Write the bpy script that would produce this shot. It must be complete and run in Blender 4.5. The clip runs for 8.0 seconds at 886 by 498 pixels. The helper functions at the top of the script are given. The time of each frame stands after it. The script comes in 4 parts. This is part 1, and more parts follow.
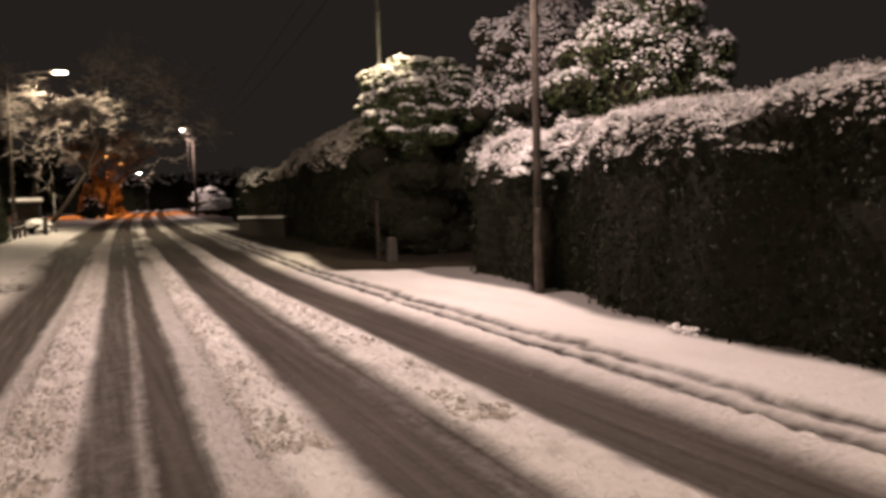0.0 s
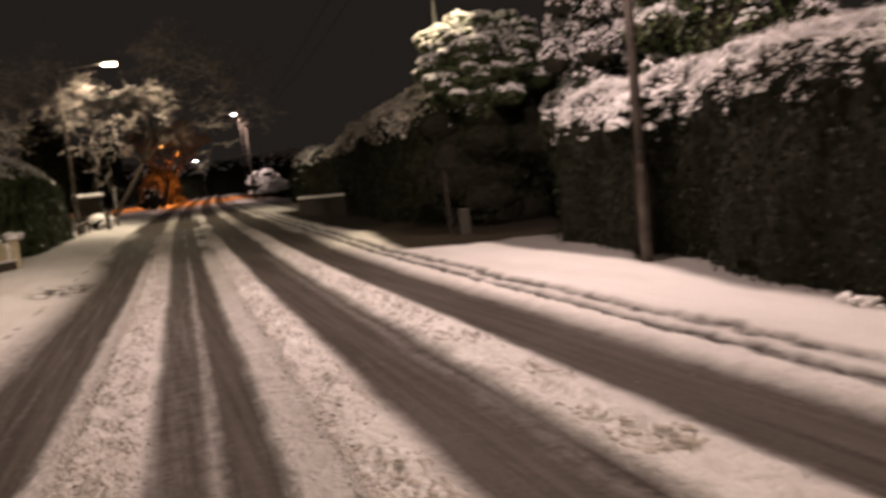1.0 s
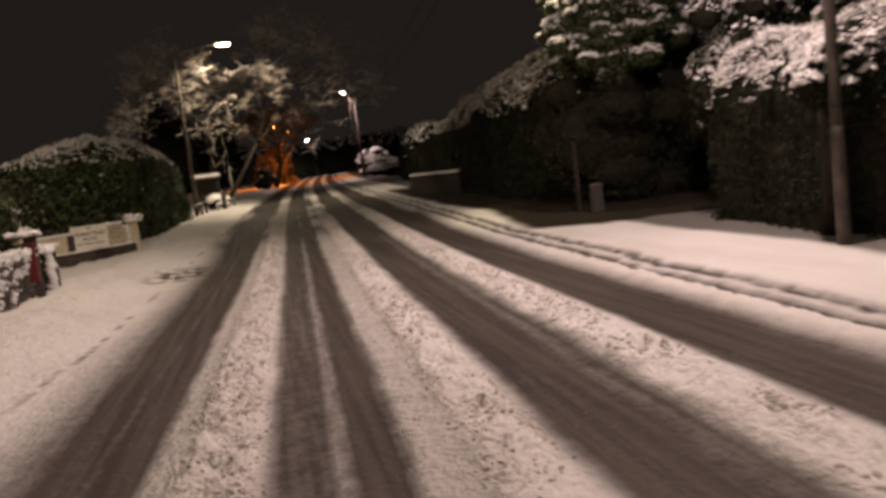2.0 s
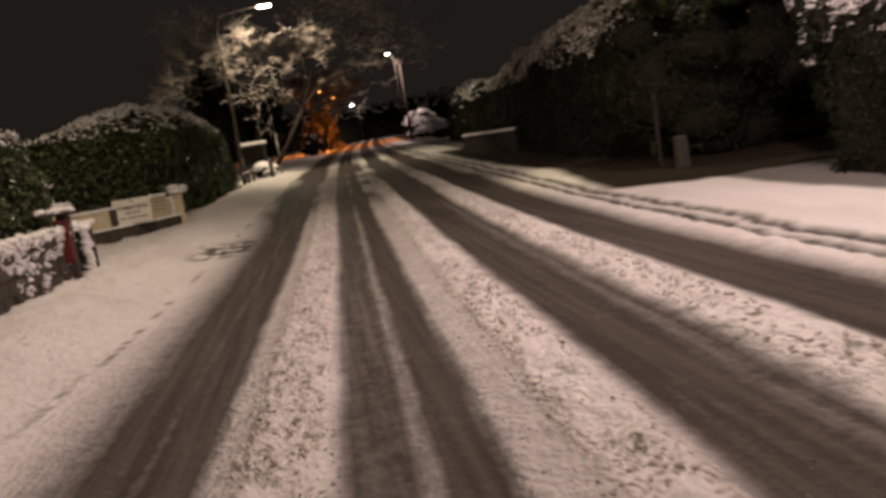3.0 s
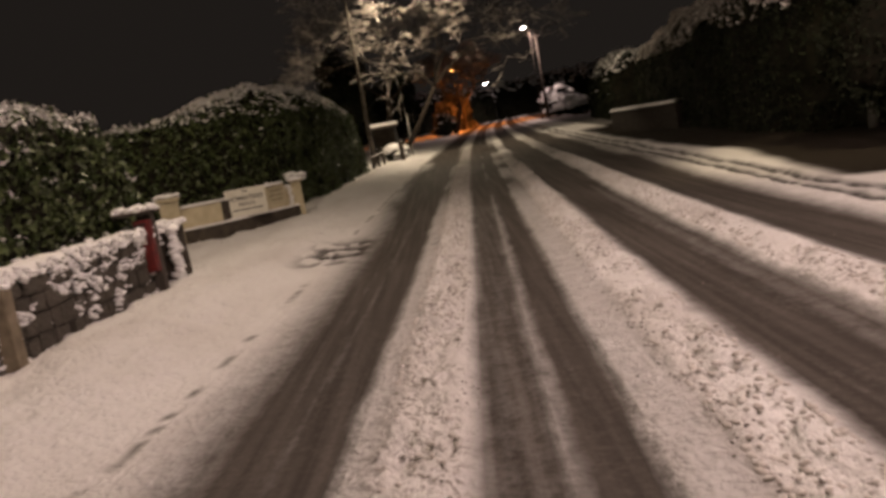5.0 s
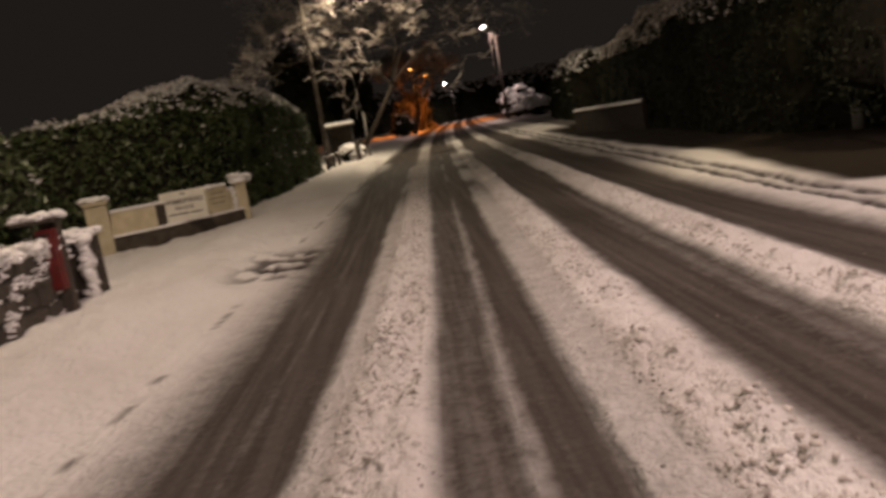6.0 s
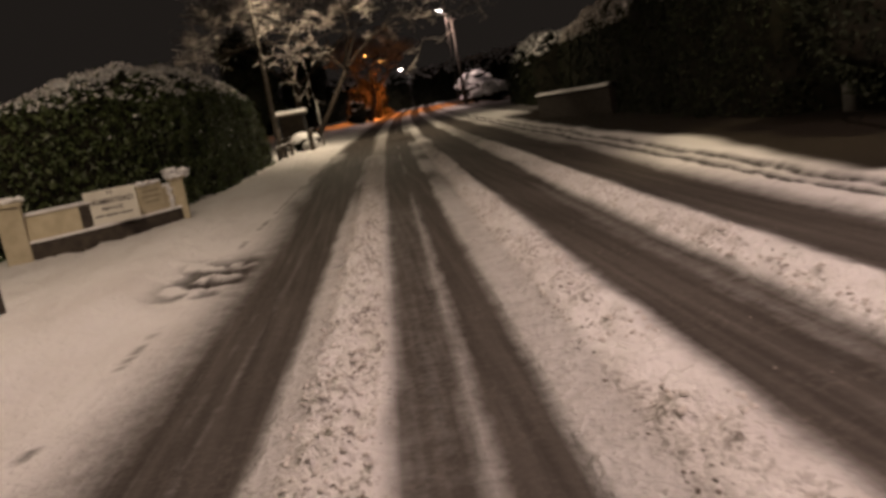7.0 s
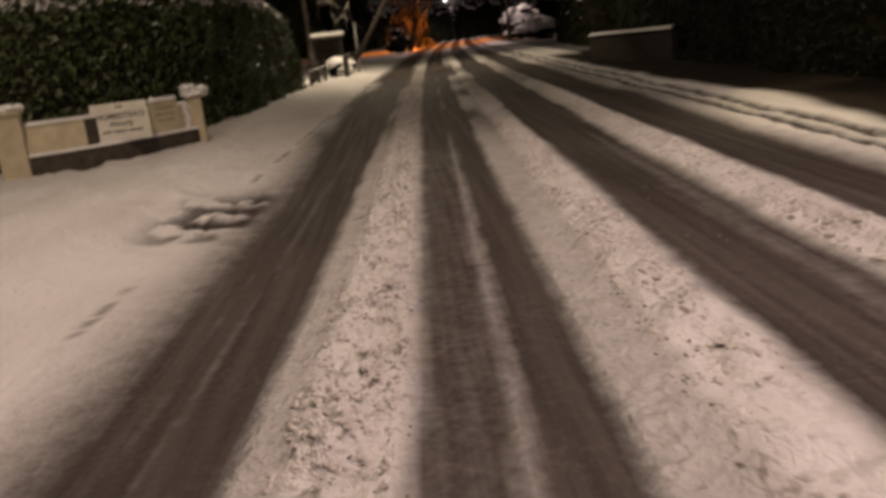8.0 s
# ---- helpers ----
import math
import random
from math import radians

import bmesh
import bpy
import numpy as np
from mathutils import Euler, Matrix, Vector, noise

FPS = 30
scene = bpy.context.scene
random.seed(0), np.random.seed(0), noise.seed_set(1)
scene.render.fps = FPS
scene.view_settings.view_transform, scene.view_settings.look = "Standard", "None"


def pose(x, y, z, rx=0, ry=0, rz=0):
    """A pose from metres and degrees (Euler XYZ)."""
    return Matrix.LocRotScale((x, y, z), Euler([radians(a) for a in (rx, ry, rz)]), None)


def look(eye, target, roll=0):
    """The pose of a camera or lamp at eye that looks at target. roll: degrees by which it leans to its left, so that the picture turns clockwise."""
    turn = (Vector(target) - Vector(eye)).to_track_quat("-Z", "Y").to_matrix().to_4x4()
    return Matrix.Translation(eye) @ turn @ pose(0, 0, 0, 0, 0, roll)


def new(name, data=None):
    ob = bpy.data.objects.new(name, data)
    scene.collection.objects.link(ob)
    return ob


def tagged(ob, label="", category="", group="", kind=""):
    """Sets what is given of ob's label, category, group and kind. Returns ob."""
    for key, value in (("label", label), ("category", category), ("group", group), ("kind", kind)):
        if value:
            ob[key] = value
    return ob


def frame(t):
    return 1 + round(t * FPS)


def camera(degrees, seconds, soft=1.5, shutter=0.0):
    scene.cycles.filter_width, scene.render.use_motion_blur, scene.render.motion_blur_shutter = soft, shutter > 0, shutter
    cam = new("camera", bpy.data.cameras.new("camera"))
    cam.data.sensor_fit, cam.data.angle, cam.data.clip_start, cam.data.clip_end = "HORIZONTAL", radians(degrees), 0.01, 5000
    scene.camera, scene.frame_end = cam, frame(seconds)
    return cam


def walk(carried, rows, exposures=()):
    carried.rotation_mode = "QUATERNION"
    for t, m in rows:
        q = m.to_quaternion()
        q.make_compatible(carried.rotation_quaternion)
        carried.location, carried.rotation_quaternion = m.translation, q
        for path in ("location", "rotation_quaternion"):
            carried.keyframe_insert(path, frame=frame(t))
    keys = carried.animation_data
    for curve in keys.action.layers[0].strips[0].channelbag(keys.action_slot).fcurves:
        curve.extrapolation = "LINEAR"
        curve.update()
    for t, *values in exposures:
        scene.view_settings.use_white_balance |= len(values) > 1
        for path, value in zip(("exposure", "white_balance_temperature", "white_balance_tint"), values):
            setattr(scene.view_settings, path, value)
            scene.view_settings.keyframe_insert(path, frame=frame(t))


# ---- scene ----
cam = camera(58.3, 8.0, soft=3.4, shutter=0.5)
PATH = [
    (0, (-0.649, -0.045, 1.472), (0.164, 1.779, 1.365), -1.6),
    (0.5, (-0.521, 0.654, 1.496), (0.316, 2.466, 1.365), -5.1),
    (1, (-0.545, 1.335, 1.502), (0.13, 3.209, 1.323), -5.8),
    (1.5, (-0.521, 2.018, 1.51), (-0.011, 3.944, 1.328), -6.4),
    (3, (-0.575, 4.245, 1.462), (-0.292, 6.204, 1.176), -8.8),
    (3.5, (-0.558, 4.929, 1.48), (-0.396, 6.901, 1.185), -9.6),
    (4, (-0.605, 5.633, 1.456), (-0.566, 7.605, 1.12), -7.2),
    (4.5, (-0.547, 6.398, 1.466), (-0.603, 8.377, 1.187), -10.0),
    (6, (-0.482, 8.305, 1.412), (-0.432, 10.282, 1.114), -9.6),
    (6.5, (-0.372, 9.002, 1.423), (-0.146, 10.969, 1.139), -11.6),
    (7, (-0.403, 9.642, 1.417), (-0.259, 11.607, 1.07), -10.3),
    (7.5, (-0.317, 10.344, 1.391), (-0.208, 12.301, 0.99), -10.5),
    (8, (-0.399, 10.966, 1.373), (-0.346, 12.904, 0.881), -6.3),
]
EXPOSURE = [(0, 0.52), (1, 0.38), (2, 0.15), (3, 0.08), (4.5, 0.06), (8, 0.07)]
walk(cam, [(t, look(eye, target, roll)) for t, eye, target, roll in PATH], EXPOSURE)

# ---- light ----
world = bpy.data.worlds.new("night_sky")
scene.world = world
world.use_nodes = True
world.node_tree.nodes["Background"].inputs[0].default_value = (0.52, 0.42, 0.36, 1)
world.node_tree.nodes["Background"].inputs[1].default_value = 0.023


# ---- lie of the land ----
def rise(y):
    """The road climbs gently beyond the driveway."""
    q = np.maximum(np.asarray(y, float) - 13.5, 0)
    return np.where(q < 4, 0.0171 * q * q / 8, 0.0171 * (q - 2))


def sidestep(y):
    """Things beyond the bend stand a little further over."""
    return -0.0115 * np.maximum(np.asarray(y, float) - 33, 0)


def stand(root, y):
    """Set a thing built on level ground onto the climbing ground."""
    root.location = (float(sidestep(y)), 0.0, float(rise(y)))
    return root


def lamp_light(x, y, z, watts, colour, radius=0.12, cone=165):
    data = bpy.data.lights.new("street_light", "SPOT")
    data.energy, data.color, data.shadow_soft_size = watts, colour, radius
    data.spot_size, data.spot_blend = radians(cone), 0.6
    ob = new("street_light", data)
    ob.location = (x, y, z)
    return ob


# ---- noise ----
def lattice(ix, iy, seed):
    n = (ix.astype(np.int64) * 374761393 + iy.astype(np.int64) * 668265263 + seed * 1442695041) & 0x7FFFFFFF
    n = ((n ^ (n >> 13)) * 1274126177) & 0x7FFFFFFF
    return ((n ^ (n >> 16)) & 0xFFFF) / 65535.0


def vnoise(x, y, seed=0):
    x, y = np.asarray(x, float), np.asarray(y, float)
    ix, iy = np.floor(x), np.floor(y)
    fx, fy = x - ix, y - iy
    fx, fy = fx * fx * (3 - 2 * fx), fy * fy * (3 - 2 * fy)
    a, b = lattice(ix, iy, seed), lattice(ix + 1, iy, seed)
    c, d = lattice(ix, iy + 1, seed), lattice(ix + 1, iy + 1, seed)
    return (a * (1 - fx) + b * fx) * (1 - fy) + (c * (1 - fx) + d * fx) * fy


def fbm(x, y, seed=0, octaves=4):
    total, amp, out = 0.0, 1.0, 0.0
    for k in range(octaves):
        out = out + amp * vnoise(x * 2**k, y * 2**k, seed + k)
        total, amp = total + amp, amp * 0.5
    return out / total


def smooth(a, b, v):
    t = np.clip((v - a) / (b - a), 0, 1)
    return t * t * (3 - 2 * t)


# ---- materials ----
def material(name, colour, rough=0.8, metal=0.0, second=None, scale=6.0, bump=0.2, bump_scale=30.0, spread=0.0, spec=0.5, coords="Object"):
    m = bpy.data.materials.new(name)
    m.use_nodes = True
    nt = m.node_tree
    b = nt.nodes["Principled BSDF"]
    b.inputs["Roughness"].default_value, b.inputs["Metallic"].default_value = rough, metal
    b.inputs["Specular IOR Level"].default_value = spec
    tc = nt.nodes.new("ShaderNodeTexCoord")
    n1 = nt.nodes.new("ShaderNodeTexNoise")
    n1.inputs["Scale"].default_value, n1.inputs["Detail"].default_value = scale, 6
    nt.links.new(tc.outputs[coords], n1.inputs["Vector"])
    ramp = nt.nodes.new("ShaderNodeMix")
    ramp.data_type = "RGBA"
    ramp.inputs["A"].default_value = (*colour, 1)
    ramp.inputs["B"].default_value = (*(second or [c * 0.7 for c in colour]), 1)
    sharpen = nt.nodes.new("ShaderNodeMapRange")
    sharpen.inputs["From Min"].default_value, sharpen.inputs["From Max"].default_value = 0.35, 0.65
    nt.links.new(n1.outputs["Fac"], sharpen.inputs["Value"])
    nt.links.new(sharpen.outputs["Result"], ramp.inputs["Factor"])
    out = ramp.outputs["Result"]
    if spread:
        info, geo = nt.nodes.new("ShaderNodeObjectInfo"), nt.nodes.new("ShaderNodeNewGeometry")
        add = nt.nodes.new("ShaderNodeMath")
        add.operation = "ADD"
        nt.links.new(info.outputs["Random"], add.inputs[0])
        nt.links.new(geo.outputs["Random Per Island"], add.inputs[1])
        hsv, rng = nt.nodes.new("ShaderNodeHueSaturation"), nt.nodes.new("ShaderNodeMapRange")
        rng.inputs["From Max"].default_value = 2.0
        rng.inputs["To Min"].default_value, rng.inputs["To Max"].default_value = 1 - spread, 1 + spread
        nt.links.new(add.outputs[0], rng.inputs["Value"])
        nt.links.new(rng.outputs["Result"], hsv.inputs["Value"])
        nt.links.new(out, hsv.inputs["Color"])
        out = hsv.outputs["Color"]
    nt.links.new(out, b.inputs["Base Color"])
    if bump:
        n2, bp = nt.nodes.new("ShaderNodeTexNoise"), nt.nodes.new("ShaderNodeBump")
        n2.inputs["Scale"].default_value, n2.inputs["Detail"].default_value = bump_scale, 4
        bp.inputs["Strength"].default_value, bp.inputs["Distance"].default_value = bump, 0.02
        nt.links.new(tc.outputs[coords], n2.inputs["Vector"])
        nt.links.new(n2.outputs["Fac"], bp.inputs["Height"])
        nt.links.new(bp.outputs["Normal"], b.inputs["Normal"])
    return m


def glow(name, colour, strength):
    m = bpy.data.materials.new(name)
    m.use_nodes = True
    b = m.node_tree.nodes["Principled BSDF"]
    b.inputs["Base Color"].default_value = (*colour, 1)
    b.inputs["Emission Color"].default_value, b.inputs["Emission Strength"].default_value = (*colour, 1), strength
    return m


def road_material():
    """Wet slushy asphalt that shows through the driven snow where the cover is thin."""
    m = bpy.data.materials.new("driven_snow")
    m.use_nodes = True
    nt = m.node_tree
    b = nt.nodes["Principled BSDF"]
    tc = nt.nodes.new("ShaderNodeTexCoord")

    def noise_node(scale, detail=5, stretch=None):
        n = nt.nodes.new("ShaderNodeTexNoise")
        n.inputs["Scale"].default_value, n.inputs["Detail"].default_value = scale, detail
        src = tc.outputs["Object"]
        if stretch:
            mp = nt.nodes.new("ShaderNodeMapping")
            mp.inputs["Scale"].default_value = stretch
            nt.links.new(src, mp.inputs["Vector"])
            src = mp.outputs["Vector"]
        nt.links.new(src, n.inputs["Vector"])
        return n.outputs["Fac"]

    def calc(op, a, c, clamp=False):
        n = nt.nodes.new("ShaderNodeMath")
        n.operation, n.use_clamp = op, clamp
        for k, v in enumerate((a, c)):
            if isinstance(v, (int, float)):
                n.inputs[k].default_value = v
            else:
                nt.links.new(v, n.inputs[k])
        return n.outputs[0]

    def blend(f, a, c):
        n = nt.nodes.new("ShaderNodeMix")
        n.data_type = "RGBA"
        nt.links.new(f, n.inputs["Factor"])
        for key, v in (("A", a), ("B", c)):
            if isinstance(v, tuple):
                n.inputs[key].default_value = (*v, 1)
            else:
                nt.links.new(v, n.inputs[key])
        return n.outputs["Result"]

    cover, dirt = nt.nodes.new("ShaderNodeAttribute"), nt.nodes.new("ShaderNodeAttribute")
    cover.attribute_name, dirt.attribute_name = "cover", "dirt"
    streak = noise_node(5.0, 5, (3.0, 0.12, 1.0))
    grain = noise_node(22.0, 6)
    fine = noise_node(90.0, 3)
    clump = noise_node(6.5, 6)
    c0 = cover.outputs["Fac"]
    edge = calc("ADD", calc("MULTIPLY", calc("MULTIPLY", c0, calc("SUBTRACT", 1.0, c0)), 3.4), 0.06)
    rough = calc("ADD", calc("MULTIPLY", calc("SUBTRACT", grain, 0.5), 0.45), calc("MULTIPLY", calc("SUBTRACT", clump, 0.5), 0.5))
    f = calc("ADD", calc("SUBTRACT", calc("MULTIPLY", c0, 1.05), 0.05), calc("MULTIPLY", calc("SUBTRACT", streak, 0.5), 0.17))
    f = calc("ADD", f, calc("MULTIPLY", rough, edge), True)
    wet = blend(fine, (0.019, 0.016, 0.014), (0.041, 0.035, 0.031))
    worn = calc("MULTIPLY", calc("SUBTRACT", noise_node(3.0, 7, (4.0, 0.10, 1.0)), 0.38), 3.0, True)
    wet = blend(worn, wet, (0.072, 0.063, 0.057))
    soil = calc("MULTIPLY", calc("SUBTRACT", noise_node(1.3, 7, (1.0, 0.35, 1.0)), 0.42), 3.2, True)
    snow_c = blend(grain, (0.88, 0.87, 0.87), (0.76, 0.74, 0.73))
    snow_c = blend(calc("MULTIPLY", soil, 0.38), snow_c, (0.58, 0.54, 0.51))
    col = blend(f, wet, snow_c)
    patch = calc("MULTIPLY", calc("SUBTRACT", noise_node(2.6, 4), 0.36), 4.0, True)
    speck = calc("MULTIPLY", calc("SUBTRACT", calc("ADD", noise_node(26.0, 5), calc("MULTIPLY", noise_node(60.0, 3), 0.35)), 0.685), 10.0, True)
    speck = calc("MULTIPLY", calc("MULTIPLY", speck, patch), dirt.outputs["Fac"], True)
    col = blend(calc("MULTIPLY", dirt.outputs["Fac"], 0.28), col, (0.40, 0.36, 0.33))
    col = blend(speck, col, (0.20, 0.172, 0.15))
    # near-black leaf litter, with the shade of the trees mixed into its colour
    litter_shade = nt.nodes.new("ShaderNodeAttribute")
    litter_shade.attribute_name = "litter_shade"
    col = blend(litter_shade.outputs["Fac"], col, blend(grain, (0.012, 0.010, 0.008), (0.035, 0.027, 0.020)))
    nt.links.new(col, b.inputs["Base Color"])
    nt.links.new(calc("ADD", calc("MULTIPLY", f, 0.15), 0.78), b.inputs["Roughness"])
    b.inputs["Specular IOR Level"].default_value = 0.08
    bp = nt.nodes.new("ShaderNodeBump")
    bp.inputs["Strength"].default_value, bp.inputs["Distance"].default_value = 0.9, 0.06
    nt.links.new(calc("MULTIPLY", calc("ADD", calc("ADD", grain, calc("MULTIPLY", clump, 1.6)), calc("MULTIPLY", fine, 0.35)), calc("ADD", calc("MULTIPLY", f, 0.85), 0.15)), bp.inputs["Height"])
    nt.links.new(bp.outputs["Normal"], b.inputs["Normal"])
    return m


M_ROAD = road_material()
M_SNOW = material("fresh_snow", (0.80, 0.79, 0.80), 0.85, second=(0.70, 0.68, 0.68), scale=3, bump=0.5, bump_scale=9, spec=0.2)
M_RIME = material("rimed_leaves", (0.80, 0.77, 0.76), 0.85, second=(0.55, 0.52, 0.50), scale=6, bump=0, spec=0.2, spread=0.35)
M_CLOD = material("loose_snow", (0.62, 0.59, 0.57), 0.9, second=(0.48, 0.44, 0.41), scale=14, bump=0.3, spec=0.2)
M_GRIT = material("grit", (0.10, 0.085, 0.075), 0.8, second=(0.2, 0.17, 0.15), scale=20, bump=0.3)
M_TUFT = material("snow_tufts", (0.90, 0.89, 0.90), 0.85, second=(0.80, 0.79, 0.80), scale=8, bump=0.3, bump_scale=40, spec=0.2)
M_FROST = material("frosted_twigs", (0.50, 0.46, 0.43), 0.85, second=(0.12, 0.10, 0.08), scale=14, bump=0.0, spec=0.2, spread=0.3)
M_LAUREL = material("laurel_leaves", (0.050, 0.072, 0.026), 0.36, second=(0.085, 0.105, 0.040), scale=4, bump=0, spread=0.5)
M_CRUST = material("thin_crusted_snow", (0.50, 0.46, 0.43), 0.85, second=(0.20, 0.17, 0.145), scale=5, bump=0, spec=0.2, spread=0.3)
# evergreen leaves, darkened in colour for foliage that lies in shade
M_DARK_LEAF = material("shaded_evergreen_leaves", (0.016, 0.021, 0.011), 0.7, second=(0.028, 0.031, 0.018), scale=4, bump=0, spread=0.5, spec=0.12)
# near-black colour standing in for the deep shade between leaves
M_INNER = material("shaded_inside", (0.012, 0.013, 0.009), 0.95, second=(0.022, 0.019, 0.013), scale=9, bump=0.4, bump_scale=20, spec=0.1)
M_BARK = material("bark", (0.045, 0.035, 0.028), 0.9, second=(0.02, 0.016, 0.013), scale=12, bump=0.6, bump_scale=25, spec=0.2)
M_POLE = material("weathered_pole_wood", (0.10, 0.085, 0.072), 0.85, second=(0.055, 0.046, 0.039), scale=5, bump=0.4, bump_scale=40, spec=0.2)
M_OLDWOOD = material("pale_old_wood", (0.24, 0.20, 0.145), 0.85, second=(0.14, 0.115, 0.08), scale=8, bump=0.4, bump_scale=40, spec=0.2)
M_STONE = material("rubble_stone", (0.12, 0.107, 0.09), 0.9, second=(0.055, 0.048, 0.04), scale=9, bump=0.6, bump_scale=35, spread=0.3, spec=0.25)
M_MORTAR = material("wall_core", (0.07, 0.064, 0.055), 0.95, scale=12, bump=0.5, bump_scale=40, spec=0.2)
M_CREAM = material("cream_render", (0.56, 0.50, 0.36), 0.85, second=(0.45, 0.39, 0.27), scale=5, bump=0.3, bump_scale=60, spec=0.2)
M_PLINTH = material("dark_plinth", (0.075, 0.062, 0.05), 0.9, second=(0.045, 0.038, 0.032), scale=7, bump=0.4, bump_scale=40, spec=0.2)
M_BOARD = material("white_sign_board", (0.74, 0.72, 0.64), 0.5, second=(0.64, 0.61, 0.53), scale=3, bump=0.05, bump_scale=30)
M_LETTER = material("sign_lettering", (0.10, 0.088, 0.078), 0.6, bump=0)
M_RED = material("red_paint", (0.17, 0.016, 0.014), 0.5, second=(0.10, 0.012, 0.011), scale=9, bump=0.1)
M_GALV = material("galvanised_steel", (0.36, 0.35, 0.33), 0.5, 0.6, second=(0.26, 0.25, 0.24), scale=6, bump=0.1)
M_DARKMETAL = material("dark_painted_metal", (0.03, 0.03, 0.03), 0.5, 0.2, bump=0.1)
M_WHITE = material("white_paint", (0.72, 0.70, 0.66), 0.6, second=(0.62, 0.6, 0.56), scale=6, bump=0.1)
M_FADED = material("faded_lettering", (0.38, 0.33, 0.23), 0.8, bump=0)
M_CABLE = material("black_cable", (0.02, 0.02, 0.02), 0.7, bump=0)
M_LED = glow("white_lamp_glass", (1.0, 0.93, 0.82), 60)
M_WARM = glow("warm_lamp_glass", (1.0, 0.86, 0.52), 90)
M_SODIUM = glow("sodium_lamp_glass", (1.0, 0.42, 0.10), 14)


# ---- mesh helpers ----
def mesh_object(name, verts, faces, mat, parent=None, label="", shade=False, attrs=None):
    me = bpy.data.meshes.new(name)
    verts = np.asarray(verts, np.float32)
    if isinstance(faces, np.ndarray):
        k = faces.shape[1]
        me.vertices.add(len(verts))
        me.vertices.foreach_set("co", verts.ravel())
        me.loops.add(faces.size)
        me.loops.foreach_set("vertex_index", faces.astype(np.int32).ravel())
        me.polygons.add(len(faces))
        me.polygons.foreach_set("loop_start", np.arange(0, faces.size, k, dtype=np.int32))
        me.polygons.foreach_set("loop_total", np.full(len(faces), k, np.int32))
        me.update(calc_edges=True)
    else:
        me.from_pydata(verts.tolist(), [], faces)
    if shade:
        me.polygons.foreach_set("use_smooth", np.ones(len(me.polygons), bool))
    for key, values in (attrs or {}).items():
        a = me.attributes.new(key, "FLOAT", "POINT")
        a.data.foreach_set("value", np.asarray(values, np.float32).ravel())
    me.materials.append(mat)
    me.update()
    ob = new(name, me)
    ob.parent = parent
    return tagged(ob, label)


def part(name, bm, mat, parent, label="", shade=False):
    me = bpy.data.meshes.new(name)
    bm.normal_update()
    bm.to_mesh(me)
    bm.free()
    if shade:
        me.polygons.foreach_set("use_smooth", np.ones(len(me.polygons), bool))
    me.materials.append(mat)
    ob = new(name, me)
    ob.parent = parent
    return tagged(ob, label)


def thing(name, label, category, group="", at=(0, 0, 0), turn=0.0, size=1.0):
    ob = new(name)
    ob.matrix_world = pose(*at, 0, 0, turn) @ Matrix.Scale(size, 4)
    return tagged(ob, label, category, group)


def box_bm(x0, x1, y0, y1, z0, z1, bevel=0.015, rough=0.0, cuts=0):
    bm = bmesh.new()
    bmesh.ops.create_cube(bm, size=1)
    for v in bm.verts:
        v.co = Vector(((x0 + x1) / 2 + v.co.x * (x1 - x0), (y0 + y1) / 2 + v.co.y * (y1 - y0), (z0 + z1) / 2 + v.co.z * (z1 - z0)))
    if cuts:
        bmesh.ops.subdivide_edges(bm, edges=bm.edges[:], cuts=cuts, use_grid_fill=True)
    if bevel and not cuts:
        bmesh.ops.bevel(bm, geom=bm.edges[:], offset=bevel, segments=2, affect="EDGES", profile=0.6)
    if rough:
        for v in bm.verts:
            v.co += noise.noise_vector(v.co * 5) * rough
    return bm


def tube_bm(points, radii, sides=8, caps=True):
    bm = bmesh.new()
    rings = []
    for k, (p, r) in enumerate(zip(points, radii)):
        p = Vector(p)
        a, b = Vector(points[max(k - 1, 0)]), Vector(points[min(k + 1, len(points) - 1)])
        q = (b - a).to_track_quat("Z", "Y")
        rings.append([bm.verts.new(p + q @ Vector((r * math.cos(math.tau * i / sides), r * math.sin(math.tau * i / sides), 0))) for i in range(sides)])
    for lo, hi in zip(rings, rings[1:]):
        for i in range(sides):
            bm.faces.new((lo[i], lo[(i + 1) % sides], hi[(i + 1) % sides], hi[i]))
    if caps:
        bm.faces.new(rings[0][::-1]), bm.faces.new(rings[-1])
    return bm


def grid_mesh(name, P, mat, parent=None, label="", attrs=None, shade=True):
    """P: rows x columns x 3."""
    r, c = P.shape[:2]
    i = np.arange(r * c).reshape(r, c)
    f = np.stack([i[:-1, :-1], i[:-1, 1:], i[1:, 1:], i[1:, :-1]], -1).reshape(-1, 4)
    return mesh_object(name, P.reshape(-1, 3), f, mat, parent, label, shade, attrs)


RNG = np.random.default_rng(7)
ICO_V, ICO_F = None, None


def ico():
    global ICO_V, ICO_F
    if ICO_V is None:
        bm = bmesh.new()
        bmesh.ops.create_icosphere(bm, subdivisions=1, radius=1)
        ICO_V = np.array([v.co[:] for v in bm.verts])
        ICO_F = np.array([[v.index for v in f.verts] for f in bm.faces])
        bm.free()
    return ICO_V, ICO_F


OCT_V = np.array([(1, 0, 0), (-1, 0, 0), (0, 1, 0), (0, -1, 0), (0, 0, 1), (0, 0, -1)], float)
OCT_F = np.array([(0, 2, 4), (2, 1, 4), (1, 3, 4), (3, 0, 4), (2, 0, 5), (1, 2, 5), (3, 1, 5), (0, 3, 5)])


